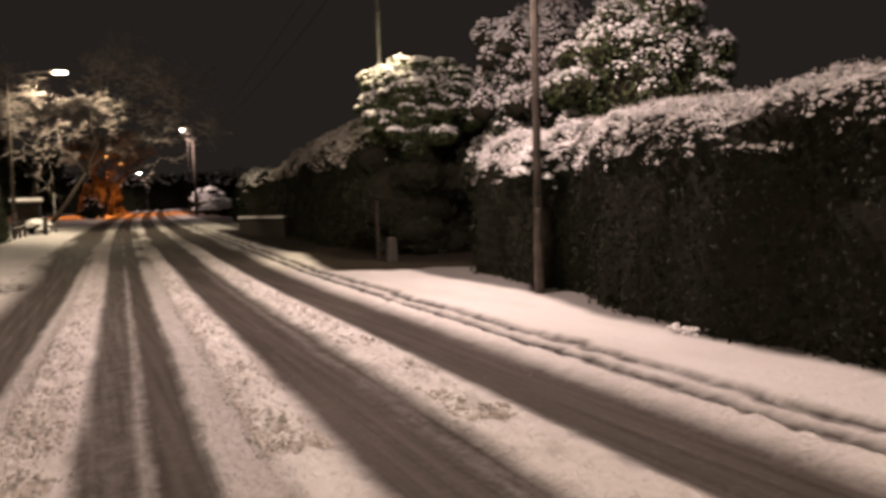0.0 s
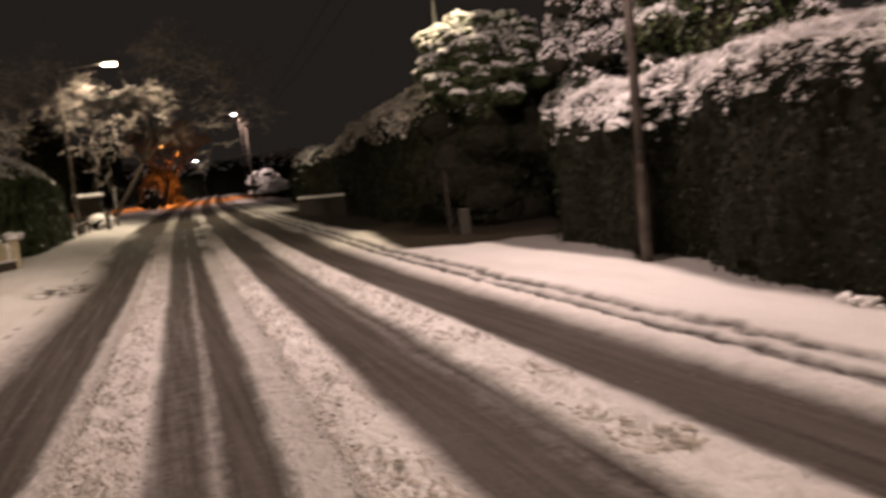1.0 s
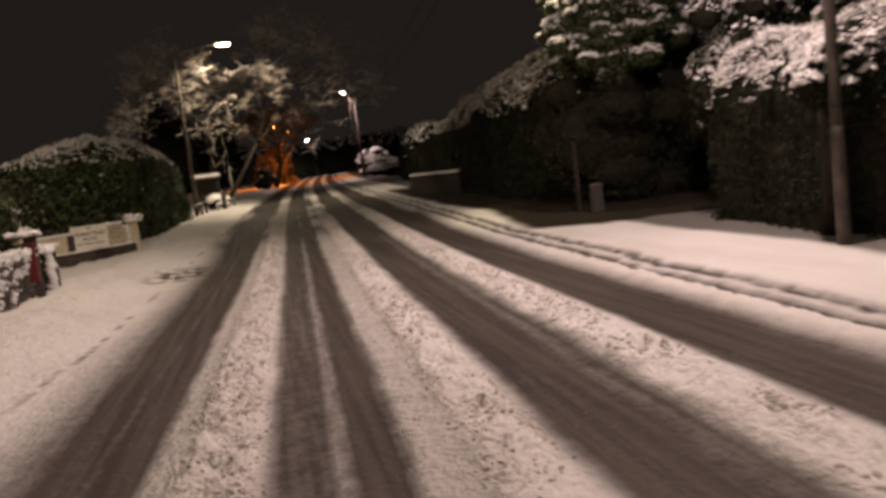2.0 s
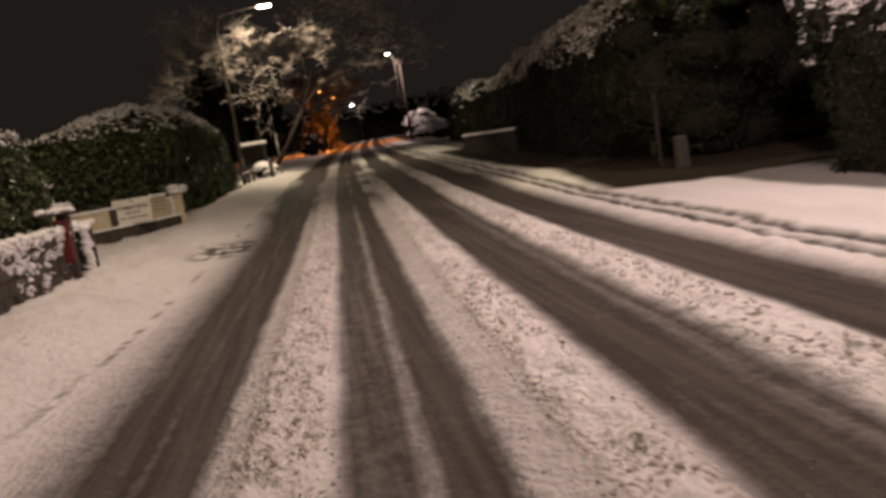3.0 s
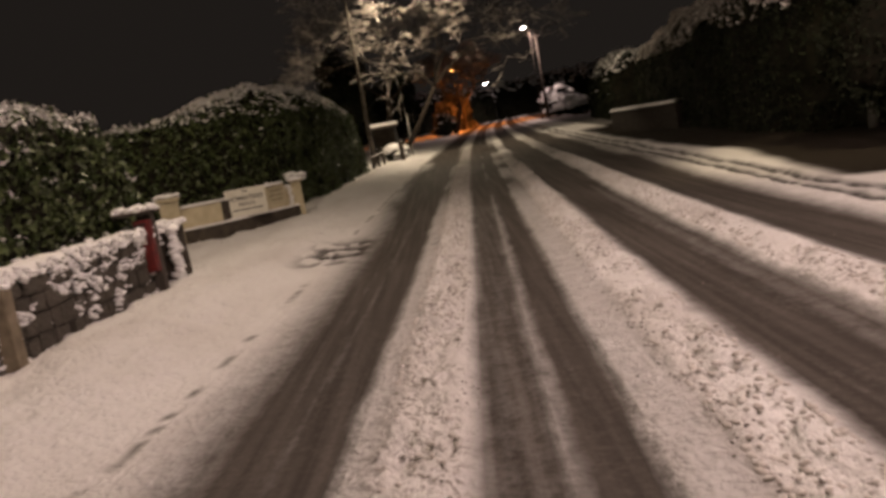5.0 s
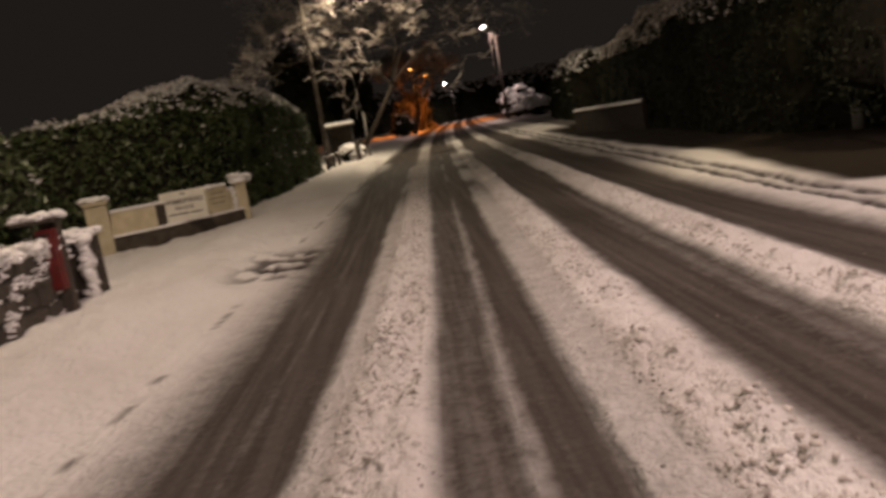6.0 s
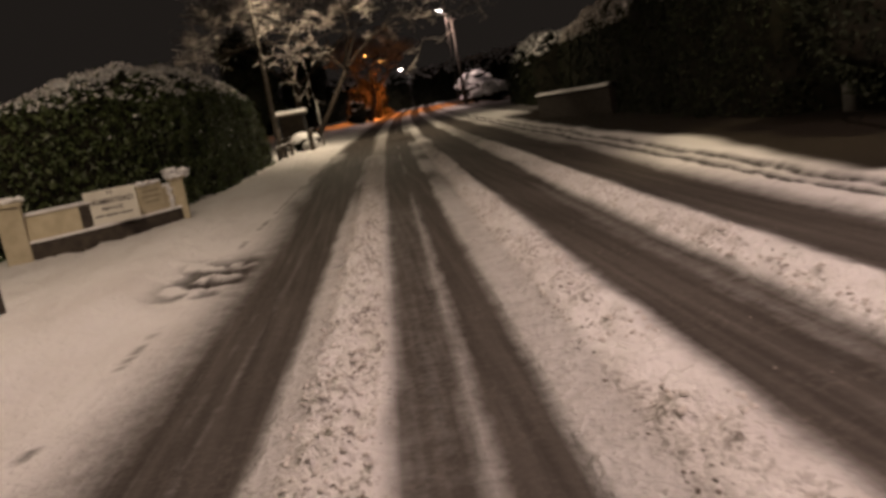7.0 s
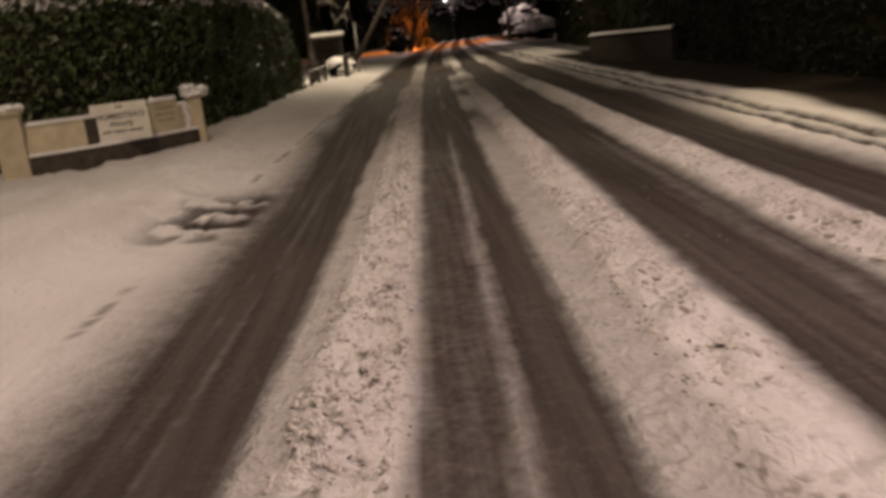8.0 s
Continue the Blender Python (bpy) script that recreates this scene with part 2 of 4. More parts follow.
def tufts(name, pts, size, parent, mat=None, flat=0.55, label=""):
    """Small uneven lumps of snow at the points, sizes within the given range."""
    V, F = ico() if len(pts) < 3000 else (OCT_V * 1.15, OCT_F)
    n = len(pts)
    s = RNG.uniform(*size, n)[:, None, None] * np.stack([RNG.uniform(0.7, 1.5, n), RNG.uniform(0.7, 1.5, n), np.full(n, flat)], -1)[:, None, :]
    v = V[None] * RNG.uniform(0.75, 1.2, (n, len(V), 1)) * s
    a = RNG.uniform(0, math.tau, n)[:, None]
    tip = RNG.uniform(-0.5, 0.5, n)[:, None]
    x, y, z = v[..., 0], v[..., 1], v[..., 2] + v[..., 0] * tip
    v = np.stack([x * np.cos(a) - y * np.sin(a), x * np.sin(a) + y * np.cos(a), z], -1) + np.asarray(pts)[:, None, :]
    f = (F[None] + (np.arange(n) * len(V))[:, None, None]).reshape(-1, 3)
    return tagged(mesh_object(name, v.reshape(-1, 3), f, mat or M_TUFT, parent, label, True), kind="stuff")


def leaves(name, pts, nrm, size, mat, parent, ratio=0.45, loose=0.8):
    """Pointed leaves, each folded along its rib, lying roughly along the surface."""
    n = len(pts)
    d = nrm + RNG.normal(0, loose, (n, 3))
    d /= np.linalg.norm(d, axis=1, keepdims=True)
    u = np.cross(d, RNG.normal(0, 1, (n, 3)))
    u /= np.linalg.norm(u, axis=1, keepdims=True) + 1e-9
    w = np.cross(d, u)
    L = RNG.uniform(*size, n)[:, None]
    base, tip = pts - u * L / 2, pts + u * L / 2 - d * L * 0.12
    left, right = pts + w * L * ratio / 2 + d * L * 0.1, pts - w * L * ratio / 2 + d * L * 0.1
    v = np.stack([base, left, tip, right], 1).reshape(-1, 3)
    i = np.arange(n)[:, None] * 4
    f = np.concatenate([i + [0, 1, 2], i + [0, 2, 3]], 1).reshape(-1, 3)
    return tagged(mesh_object(name, v, f, mat, parent), kind="stuff")


def grid_points(P, count, keep=None):
    """Random points on a grid of positions, with normals."""
    r, c = P.shape[:2]
    A = P[:-1, :-1]
    e1, e2 = P[1:, :-1] - A, P[:-1, 1:] - A
    nn = np.cross(e1, e2).reshape(-1, 3)
    area = np.linalg.norm(nn, axis=1)
    nn = nn / (area[:, None] + 1e-9)
    pick = RNG.choice(len(area), count, p=area / area.sum())
    a, b = RNG.random(count)[:, None], RNG.random(count)[:, None]
    pts = A.reshape(-1, 3)[pick] + a * e1.reshape(-1, 3)[pick] + b * e2.reshape(-1, 3)[pick]
    return pts, nn[pick]


def loaf(path, half, height, steps=60, across=28, power=3.0, rough=0.25, seed=1, ends=0.5):
    """The skin of a clipped hedge: a rounded profile along a path of (x, y, height factor)."""
    path = np.array(path, float)
    s = np.r_[0, np.cumsum(np.hypot(*np.diff(path[:, :2], axis=0).T))]
    t = np.linspace(0, s[-1], steps)
    cx, cy, ch = (np.interp(t, s, path[:, k]) for k in range(3))
    tx, ty = np.gradient(cx), np.gradient(cy)
    ln = np.hypot(tx, ty)
    nx, ny = ty / ln, -tx / ln
    a = np.linspace(0, math.pi, across)
    px = -np.sign(np.cos(a)) * np.abs(np.cos(a)) ** (2 / power)
    pz = np.sin(a) ** (2 / power)
    cap = np.clip(np.minimum(t, s[-1] - t) / ends, 0, 1) ** 0.5 * 0.999 + 0.001
    X = cx[:, None] + nx[:, None] * px[None] * half * cap[:, None]
    Y = cy[:, None] + ny[:, None] * px[None] * half * cap[:, None]
    Z = pz[None] * (height * ch * (0.25 + 0.75 * cap))[:, None]
    n1 = fbm(t[:, None] * 1.1 + 0 * a, a[None] * 2.2 + 0 * t[:, None], seed) - 0.5
    n2 = fbm(t[:, None] * 3.3 + 0 * a, a[None] * 6 + 0 * t[:, None], seed + 9) - 0.5
    off = (n1 * 1.4 + n2 * 0.7) * rough
    X += nx[:, None] * px[None] * off
    Y += ny[:, None] * px[None] * off
    Z += pz[None] * off * 0.9
    return np.stack([X + sidestep(Y), Y, np.maximum(Z, -0.02) + rise(Y)], -1)


def hedge(name, label, path, half, height, leaf_mat, n_leaf, leaf_size, n_snow, snow_size, steps=60, power=3.0, rough=0.25, seed=1, side_snow=0.03, drape=0.35, band=0.72, hang_chance=0.5, category="hedge", group="", snow_mat=None, rime=0, rime_size=(0.03, 0.08)):
    root = thing(name, label, category, group)
    P = loaf(path, half, height, steps=steps, power=power, rough=rough, seed=seed)
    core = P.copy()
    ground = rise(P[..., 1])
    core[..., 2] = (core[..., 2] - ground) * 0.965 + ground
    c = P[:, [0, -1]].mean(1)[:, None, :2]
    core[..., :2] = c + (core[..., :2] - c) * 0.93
    # solid core behind the leaves, coloured as the hedge's inner shade
    grid_mesh("shade_core", core, M_INNER, root)
    pts, nn = grid_points(P, n_leaf)
    if nn[:, 2].mean() < 0:
        nn = -nn
    pts = pts + nn * RNG.normal(0, 0.05, (n_leaf, 1))
    if rime:
        bare = RNG.random(n_leaf) > 0.85 * smooth(band - 0.02, band + 0.14, (pts[:, 2] - rise(pts[:, 1])) / height)
        pts, nn = pts[bare], nn[bare]
    leaves("foliage", pts, nn, leaf_size, leaf_mat, root)
    pts, nn = grid_points(P, n_snow * 4)
    if nn[:, 2].mean() < 0:
        nn = -nn
    patch = vnoise(pts[:, 0] * 2.3 + pts[:, 1] * 2.1, pts[:, 2] * 2.9, seed + 4)
    up = pts[:, 2] - rise(pts[:, 1])
    chance = np.clip((nn[:, 2] - drape) * 2.2, 0, 1) * (up > (band - 0.06) * height) + side_snow * (patch > 0.62) * (up > 0.35 * height)
    hang = np.clip((up / height - band + 0.12 * (patch - 0.5)) * 5, 0, 1) * (0.6 + 0.4 * (patch > 0.42)) * hang_chance
    keep = RNG.random(len(pts)) < np.maximum(chance, hang)
    sel = pts[keep][:n_snow]
    if rime:
        leaves("rimed_leaves", pts[keep][-rime:] + nn[keep][-rime:] * RNG.uniform(0.01, 0.09, (len(pts[keep][-rime:]), 1)), nn[keep][-rime:], rime_size, M_RIME, root, loose=0.9)
    tufts("snow_cover", sel + [0, 0, 0.02], snow_size, root, snow_mat, label="fresh snow lying in tufts")
    return root


def lobe_points(lobes, count):
    """Points and normals on the outside of a heap of ellipsoids (x, y, z, rx, ry, rz)."""
    L = np.array(lobes, float)
    w = L[:, 3] * L[:, 5] + L[:, 4] * L[:, 5]
    pick = RNG.choice(len(L), count, p=w / w.sum())
    d = RNG.normal(0, 1, (count, 3))
    d /= np.linalg.norm(d, axis=1, keepdims=True)
    pts = L[pick, :3] + d * L[pick, 3:] * RNG.uniform(0.82, 1.06, (count, 1))
    nn = d / L[pick, 3:]
    nn /= np.linalg.norm(nn, axis=1, keepdims=True)
    inside = np.zeros(count, bool)
    for k in range(len(L)):
        q = ((pts - L[k, :3]) / L[k, 3:])
        inside |= ((q * q).sum(1) < 0.66) & (pick != k)
    return pts[~inside], nn[~inside]


def limb_tree(root, base, height, spread, seed, depth=4, radius=0.16, mat=None, droop=0.0, lean=(0, 0), split=3, thin=0.009):
    """A tapered trunk with forking limbs, as one trunk mesh and one mesh of limbs."""
    rnd = random.Random(seed)
    store = {6: ([], []), 3: ([], [])}

    def seg(p, q, r0, r1, sides):
        V, F = store[sides]
        d = (q - p).to_track_quat("Z", "Y")
        k = len(V)
        for at, r in ((p, r0), (q, r1)):
            for i in range(sides):
                V.append((at + d @ Vector((r * math.cos(math.tau * i / sides), r * math.sin(math.tau * i / sides), 0)))[:])
        for i in range(sides):
            F.append((k + i, k + (i + 1) % sides, k + sides + (i + 1) % sides, k + sides + i))

    tips = []

    def grow(p, d, length, r, level):
        q = p.copy()
        for k in range(3):
            d = (d + Vector((rnd.uniform(-1, 1), rnd.uniform(-1, 1), rnd.uniform(-0.6, 0.8) - droop * (depth - level) * 0.3)) * 0.17).normalized()
            nq = q + d * length / 3
            seg(q, nq, max(r * (1 - k * 0.2), thin), max(r * (1 - (k + 1) * 0.2), thin), 6 if level > 2 else 3)
            q = nq
            if level <= 2:
                tips.append(q.copy())
        if level > 0:
            for _ in range(split):
                side = Vector((rnd.uniform(-1, 1), rnd.uniform(-1, 1), rnd.uniform(-0.25, 0.7)))
                grow(q, (d * 0.75 + side * spread).normalized(), length * rnd.uniform(0.58, 0.82), r * 0.45, level - 1)

    top = Vector((base[0] + lean[0], base[1] + lean[1], base[2] + height * 0.35))
    part("trunk", tube_bm([base, (Vector(base) + top) / 2 + Vector((0.06, 0.04, 0)), top], [radius * 1.5, radius * 1.1, radius], 10), M_BARK, root, shade=True)
    for k in range(split + 1):
        a = math.tau * k / (split + 1) + rnd.uniform(-0.4, 0.4)
        grow(top, Vector((math.cos(a) * spread, math.sin(a) * spread, 0.9)).normalized(), height * 0.28, radius * 0.62, depth - 1)
    tagged(mesh_object("branchwork", *store[6], M_BARK, root), kind="stuff")
    tagged(mesh_object("twigwork", *store[3], mat or M_FROST, root), kind="stuff")
    return np.array([t[:] for t in tips])


# ---- ground and road ----
def bend(y):
    """The road slants steadily to one side, then swings further beyond the trees."""
    y = np.asarray(y, float)
    q = np.clip(y - 30, 0, 120)
    return 0.035 * (y - 10) + 0.0003 * q * q


def lie(x, y):
    """Height of the ground: the climb, the road's cross fall and the bank of the footway."""
    fall = 0.03 * np.clip(x + 0.5, -2.1, 2.5)
    bank = smooth(-2.9, -3.9, x) * (0.063 + 0.09 * (1 - smooth(17, 24, y)))
    return rise(y) + fall + bank


def strip(name, label, category, xs, ys, zfun, mat, attrs=None):
    X, Y = np.meshgrid(xs, ys)
    Z = zfun(X, Y) + lie(X, Y)
    a = {k: f(X, Y) for k, f in (attrs or {}).items()}
    ob = grid_mesh(name, np.stack([X + bend(Y), Y, Z], -1), mat, None, "", a)
    return tagged(ob, label, category, kind="structure")


YS = np.concatenate([np.arange(-14, -1, 0.25), np.arange(-1, 24, 0.055), np.arange(24, 45, 0.16), np.arange(45, 150, 1.2)])


def drain_pit(x, y):
    """Slots of a drain grate that shows through the snow."""
    near = np.exp(-(((x + 2.71) / 0.46) ** 4) - (((y - 18.7) / 1.1) ** 4))
    bars = smooth(0.30, 0.46, 0.52 + 0.40 * np.sin((y + x * 0.45) * 10) + (fbm(x * 4.4, y * 3.6, 77) - 0.5) * 2.3)
    return near * bars


def crack(x, y):
    """A ragged dark line across the packed snow."""
    near = smooth(-1.28, -1.16, x) * (1 - smooth(-0.76, -0.68, x))
    lines = sum(np.exp(-(((y - y0 - 0.6 * (x + 1.0) - 0.16 * (fbm(x * 5, 0 * x + y0, 7) - 0.5)) / 0.035) ** 2)) for y0 in (17.75, 18.1))
    return near * np.clip(lines, 0, 1) * smooth(0.3, 0.5, vnoise(x * 9, y * 4, 14))


def cover(x, y):
    w = (fbm(y * 0.25, 0 * y, 3) - 0.5) * 0.05 + (fbm(y * 2.1, x * 2.5, 5) - 0.5) * 0.07
    x0 = x
    x = x + w
    c = np.ones_like(x)
    for a, b, soft, hard, deep in ((-2.75, -1.26, 0.90, 0.12, 1.0), (-0.72, 0.15, 0.14, 0.11, 0.99), (0.72, 1.73, 0.22, 0.20, 0.97), (2.06, 3.24, 0.20, 0.46, 0.98)):
        c -= deep * smooth(a, a + soft, x) * (1 - smooth(b - hard, b, x))
    c += 0.30 * np.exp(-(((x + 0.25) / 0.05) ** 2)) + 0.10 * np.exp(-(((x - 1.45) / 0.07) ** 2)) + 0.10 * np.exp(-(((x + 1.66) / 0.035) ** 2)) + 0.07 * np.exp(-(((x + 1.82) / 0.03) ** 2))
    c += 0.07 * smooth(-0.66, -0.56, x) * (1 - smooth(-0.40, -0.28, x))
    c -= 0.36 * smooth(0.03, 0.14, x) * (1 - smooth(0.38, 0.48, x))
    c -= 0.38 * smooth(-1.39, -1.28, x) * (1 - smooth(-1.13, -1.05, x))
    cross = smooth(20, 26, y + x * 0.3) * (1 - 0.6 * smooth(40, 55, y))
    c -= 0.62 * cross * smooth(0.25, 0.62, fbm(x * 0.9 + 3, y * 0.22, 21))
    c -= 0.95 * drain_pit(x0, y) + 0.8 * crack(x0, y)
    return np.clip(c, 0.03, 1.0)


def ridge(x):
    return np.exp(-(((x + 0.92) / 0.22) ** 4)) + np.exp(-(((x - 0.64) / 0.17) ** 2)) * 0.9 + 0.8 * np.exp(-(((x - 1.89) / 0.2) ** 2)) + 0.25 * np.exp(-(((x - 3.3) / 0.3) ** 2))


def road_z(x, y):
    c = cover(x, y)
    pit = drain_pit(x, y) + crack(x, y)
    z = -0.03 * pit + 0.030 * c + 0.040 * ridge(x) * (fbm(x * 6, y * 4.4, 11) - 0.15) + 0.24 * (fbm(x * 9, y * 7.5, 15, 3) - 0.5) * (0.08 + ridge(x)) * c
    return z


def road_dirt(x, y):
    return np.clip(0.55 * np.exp(-(((x + 0.92) / 0.24) ** 4)) + 0.55 * np.exp(-(((x + 0.76) / 0.10) ** 2)) + 0.8 * ridge(x) * smooth(0.40, 0.60, fbm(x * 1.6, y * 0.5, 31)) + 0.14 + 0.9 * np.exp(-(((x - 0.46) / 0.07) ** 2)) * smooth(0.4, 0.6, fbm(x, y * 0.7, 41)), 0, 1)


road = strip("road", "straight road under driven snow with dark wet wheel tracks", "road", np.linspace(-2.6, 3.3, 119), YS, road_z, M_ROAD, {"cover": cover, "dirt": road_dirt})

ground_n = 60
gx = np.linspace(-1, 1, ground_n)
GX, GY = np.meshgrid(np.sign(gx) * np.abs(gx) ** 3 * 1500, np.sign(gx) * np.abs(gx) ** 3 * 1500)
tagged(grid_mesh("ground", np.stack([GX, GY, -0.3 + rise(np.minimum(GY, 200))], -1), M_SNOW), "snow-covered ground reaching far into the night", "ground", kind="structure")


def left_z(x, y):
    rise = 0.03 + 0.03 * smooth(-2.75, -3.3, x) - 0.06 * smooth(-4.0, -5.2, x)
    scuff = np.exp(-(((x + 2.76 - np.clip(0.05 * (y - 10), -0.2, 0.1)) / 0.05) ** 2)) * smooth(0.35, 0.6, vnoise(y * 1.4, x * 0, 8))
    foot = (fbm(x * 2.6, y * 1.9, 51) - 0.5) * 0.12 + (fbm(x * 6, y * 5, 52, 3) - 0.5) * 0.13 * smooth(-2.9, -3.3, x)
    slots = drain_pit(x, y)
    k = smooth(-2.9, -2.6, x)
    return (rise + foot - 0.03 * scuff - 0.03 * slots) * (1 - k) + road_z(x, y) * k


def left_cover(x, y):
    scuff = np.exp(-(((x + 2.76 - np.clip(0.05 * (y - 10), -0.2, 0.1)) / 0.04) ** 2)) * smooth(0.3, 0.5, vnoise(y * 1.4, x * 0, 8))
    return np.clip(1.02 - smooth(-2.75, -1.85, x) - 0.95 * drain_pit(x, y) - 0.7 * scuff * smooth(0.3, 0.5, vnoise(x * 16, y * 9, 12)), 0.05, 1)


strip("pavement_left", "trampled snowy footway beside the road with an exposed drain grate", "pavement", np.concatenate([np.linspace(-60, -9.4, 14), np.linspace(-9.0, -2.6, 93)]), YS, left_z, M_ROAD, {"cover": left_cover, "dirt": lambda x, y: 0.05 + 0.3 * smooth(0.55, 0.7, fbm(x * 0.8, y * 0.5, 61)) * smooth(-3.4, -2.7, x)})


def right_z(x, y):
    kerb = 0.03 + 0.035 * smooth(3.62, 3.87, x + (vnoise(y * 2.2, 0 * y, 6) - 0.5) * 0.06)
    k = smooth(3.37, 3.3, x)
    return (1 - k) * (kerb + (fbm(x * 1.5, y * 1.2, 71) - 0.5) * 0.06 - 0.03 * rut(x, y) + (fbm(x * 9, y * 8, 72, 3) - 0.5) * 0.03 * np.exp(-(((x - 3.65) / 0.2) ** 2))) + k * road_z(x, y)


def rut(x, y):
    j = (vnoise(y * 3.1, 0 * y, 16) - 0.5) * 0.08 + (vnoise(y * 9.1, 0 * y, 18) - 0.5) * 0.05 + (fbm(y * 0.4, 0 * y, 17) - 0.5) * 0.15
    a = np.exp(-(((x - 3.44 + j) / 0.115) ** 2)) * (0.9 + 0.1 * smooth(0.1, 0.5, vnoise(y * 3.5, 0 * y, 91)))
    b = np.exp(-(((x - 3.74 + j) / 0.075) ** 2)) * (0.74 + 0.26 * smooth(0.2, 0.5, vnoise(y * 4.3, 0 * y + 5, 93)))
    return np.clip(a + b, 0, 1)


def shaded_bare_ground(x, y):
    """Dry snowless ground under trees and at the hedge foot, their shade coloured in."""
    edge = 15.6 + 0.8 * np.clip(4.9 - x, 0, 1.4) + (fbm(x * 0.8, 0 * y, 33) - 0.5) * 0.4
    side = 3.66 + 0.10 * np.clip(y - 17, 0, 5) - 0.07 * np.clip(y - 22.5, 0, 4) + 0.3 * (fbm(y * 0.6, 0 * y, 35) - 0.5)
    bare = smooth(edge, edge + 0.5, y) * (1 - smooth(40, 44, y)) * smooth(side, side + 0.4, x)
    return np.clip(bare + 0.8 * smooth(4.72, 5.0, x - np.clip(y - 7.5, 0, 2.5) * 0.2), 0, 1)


def right_cover(x, y):
    return np.clip(1.02 - 0.98 * rut(x, y) * (0.75 + 0.5 * vnoise(x * 14, y * 10, 19)), 0.04, 1)


strip("pavement_right", "smooth snowy verge with a broken dark kerb line", "pavement", np.concatenate([np.arange(3.3, 10.0, 0.065), np.linspace(10.3, 60, 24)]), np.concatenate([np.arange(-14, -1, 0.25), np.arange(-1, 26, 0.08), np.arange(26, 45, 0.2), np.arange(45, 150, 1.2)]), right_z, M_ROAD, {"cover": right_cover, "litter_shade": shaded_bare_ground, "dirt": lambda x, y: 0.03 + 0 * x})


# ---- street lamps and poles ----
def street_lamp(x, y, height, arm, glass, watts, colour, label, group="street lamps", scale=1.0, wood=False, slim=1.0, dark=False, cone=165):
    """A column with a curved bracket and a flat lantern; x, y is the lantern, arm its reach from the column."""
    ax, ay = arm
    px, py = x - ax, y - ay
    root = thing("street_lamp", label, "street lamp", group)
    col = M_DARKMETAL if dark else M_POLE if wood else M_GALV
    part("column", tube_bm([(px, py, -0.1), (px, py, height * 0.5), (px, py, height - 0.25)], [0.11 * slim, 0.085 * slim, 0.06 * slim], 10), col, root, shade=True)
    part("collar", tube_bm([(px, py, 0.0), (px, py, 1.2), (px, py, 1.25)], [0.13 * slim, 0.13 * slim, 0.09 * slim], 10), col, root, shade=True)
    pts = [(px + ax * f, py + ay * f, height - 0.3 + 0.3 * math.sin(f * math.pi / 2)) for f in (0, 0.15, 0.35, 0.6, 0.9)]
    part("bracket", tube_bm(pts, [0.045, 0.04, 0.035, 0.03, 0.03], 8), M_GALV, root, shade=True)
    ln = math.hypot(ax, ay)
    ux, uy = ax / ln, ay / ln
    bm = box_bm(-0.34 * scale, 0.26 * scale, -0.13 * scale, 0.13 * scale, -0.02, 0.10, 0.03)
    bm.transform(Matrix.Translation((x, y, height)) @ Matrix.Rotation(math.atan2(uy, ux), 4, "Z"))
    head = part("lantern", bm, M_GALV, root)
    bm = box_bm(-0.24 * scale, 0.22 * scale, -0.10 * scale, 0.10 * scale, -0.075, -0.02, 0.02)
    bm.transform(Matrix.Translation((x, y, height)) @ Matrix.Rotation(math.atan2(uy, ux), 4, "Z"))
    part("lamp_glass", bm, glass, head, "glowing lamp glass")
    lamp_light(x + float(sidestep(y)), y, height - 0.14 + float(rise(y)), watts, colour, cone=cone)
    return stand(root, y)


WHITE, WARM, ORANGE = (1.0, 0.73, 0.65), (1.0, 0.745, 0.56), (1.0, 0.27, 0.04)
street_lamp(-2.6, -5.0, 8.2, (2.4, 0.0), M_WARM, 2650, WARM, "tall steel street lamp with a warm lantern over the footway")
street_lamp(-3.9, 17.2, 9.4, (3.6, 0.1), M_WARM, 1350, (1.0, 0.77, 0.55), "tall street lamp with a long arm rising behind the laurel hedge")
street_lamp(4.8, -22.0, 8.2, (-2.0, 0.0), M_LED, 3800, WHITE, "tall steel street lamp with a white lantern beside the verge")
street_lamp(6.5, 19.8, 7.25, (-0.6, -1.6), M_WARM, 1000, (1.0, 0.80, 0.48), "tall street lamp with a warm lantern above a snowy evergreen", cone=64)
street_lamp(-1.4, 44.0, 8.2, (2.4, 0.0), M_WARM, 3300, (1.0, 0.79, 0.55), "street lamp on a tall pole shining through snowy branches", scale=1.3, wood=True)
street_lamp(8.3, 77.9, 8.2, (-0.45, 0.1), M_LED, 1500, WHITE, "slim street lamp with a white lantern at the road bend", scale=0.8, slim=0.5, wood=True)
street_lamp(7.8, 127.0, 5.8, (-1.0, 0.0), M_LED, 1500, WHITE, "distant street lamp with a white lantern", scale=1.3, slim=0.6, dark=True)
street_lamp(3.9, 98.0, 6.0, (1.5, 0.0), M_SODIUM, 4200, ORANGE, "distant street lamp with an orange sodium lantern", scale=0.8, slim=0.5, dark=True)
street_lamp(1.9, 88.0, 6.3, (1.3, 0.0), M_SODIUM, 420, ORANGE, "small street lamp with an orange sodium lantern among trees", scale=0.6, slim=0.5, dark=True)

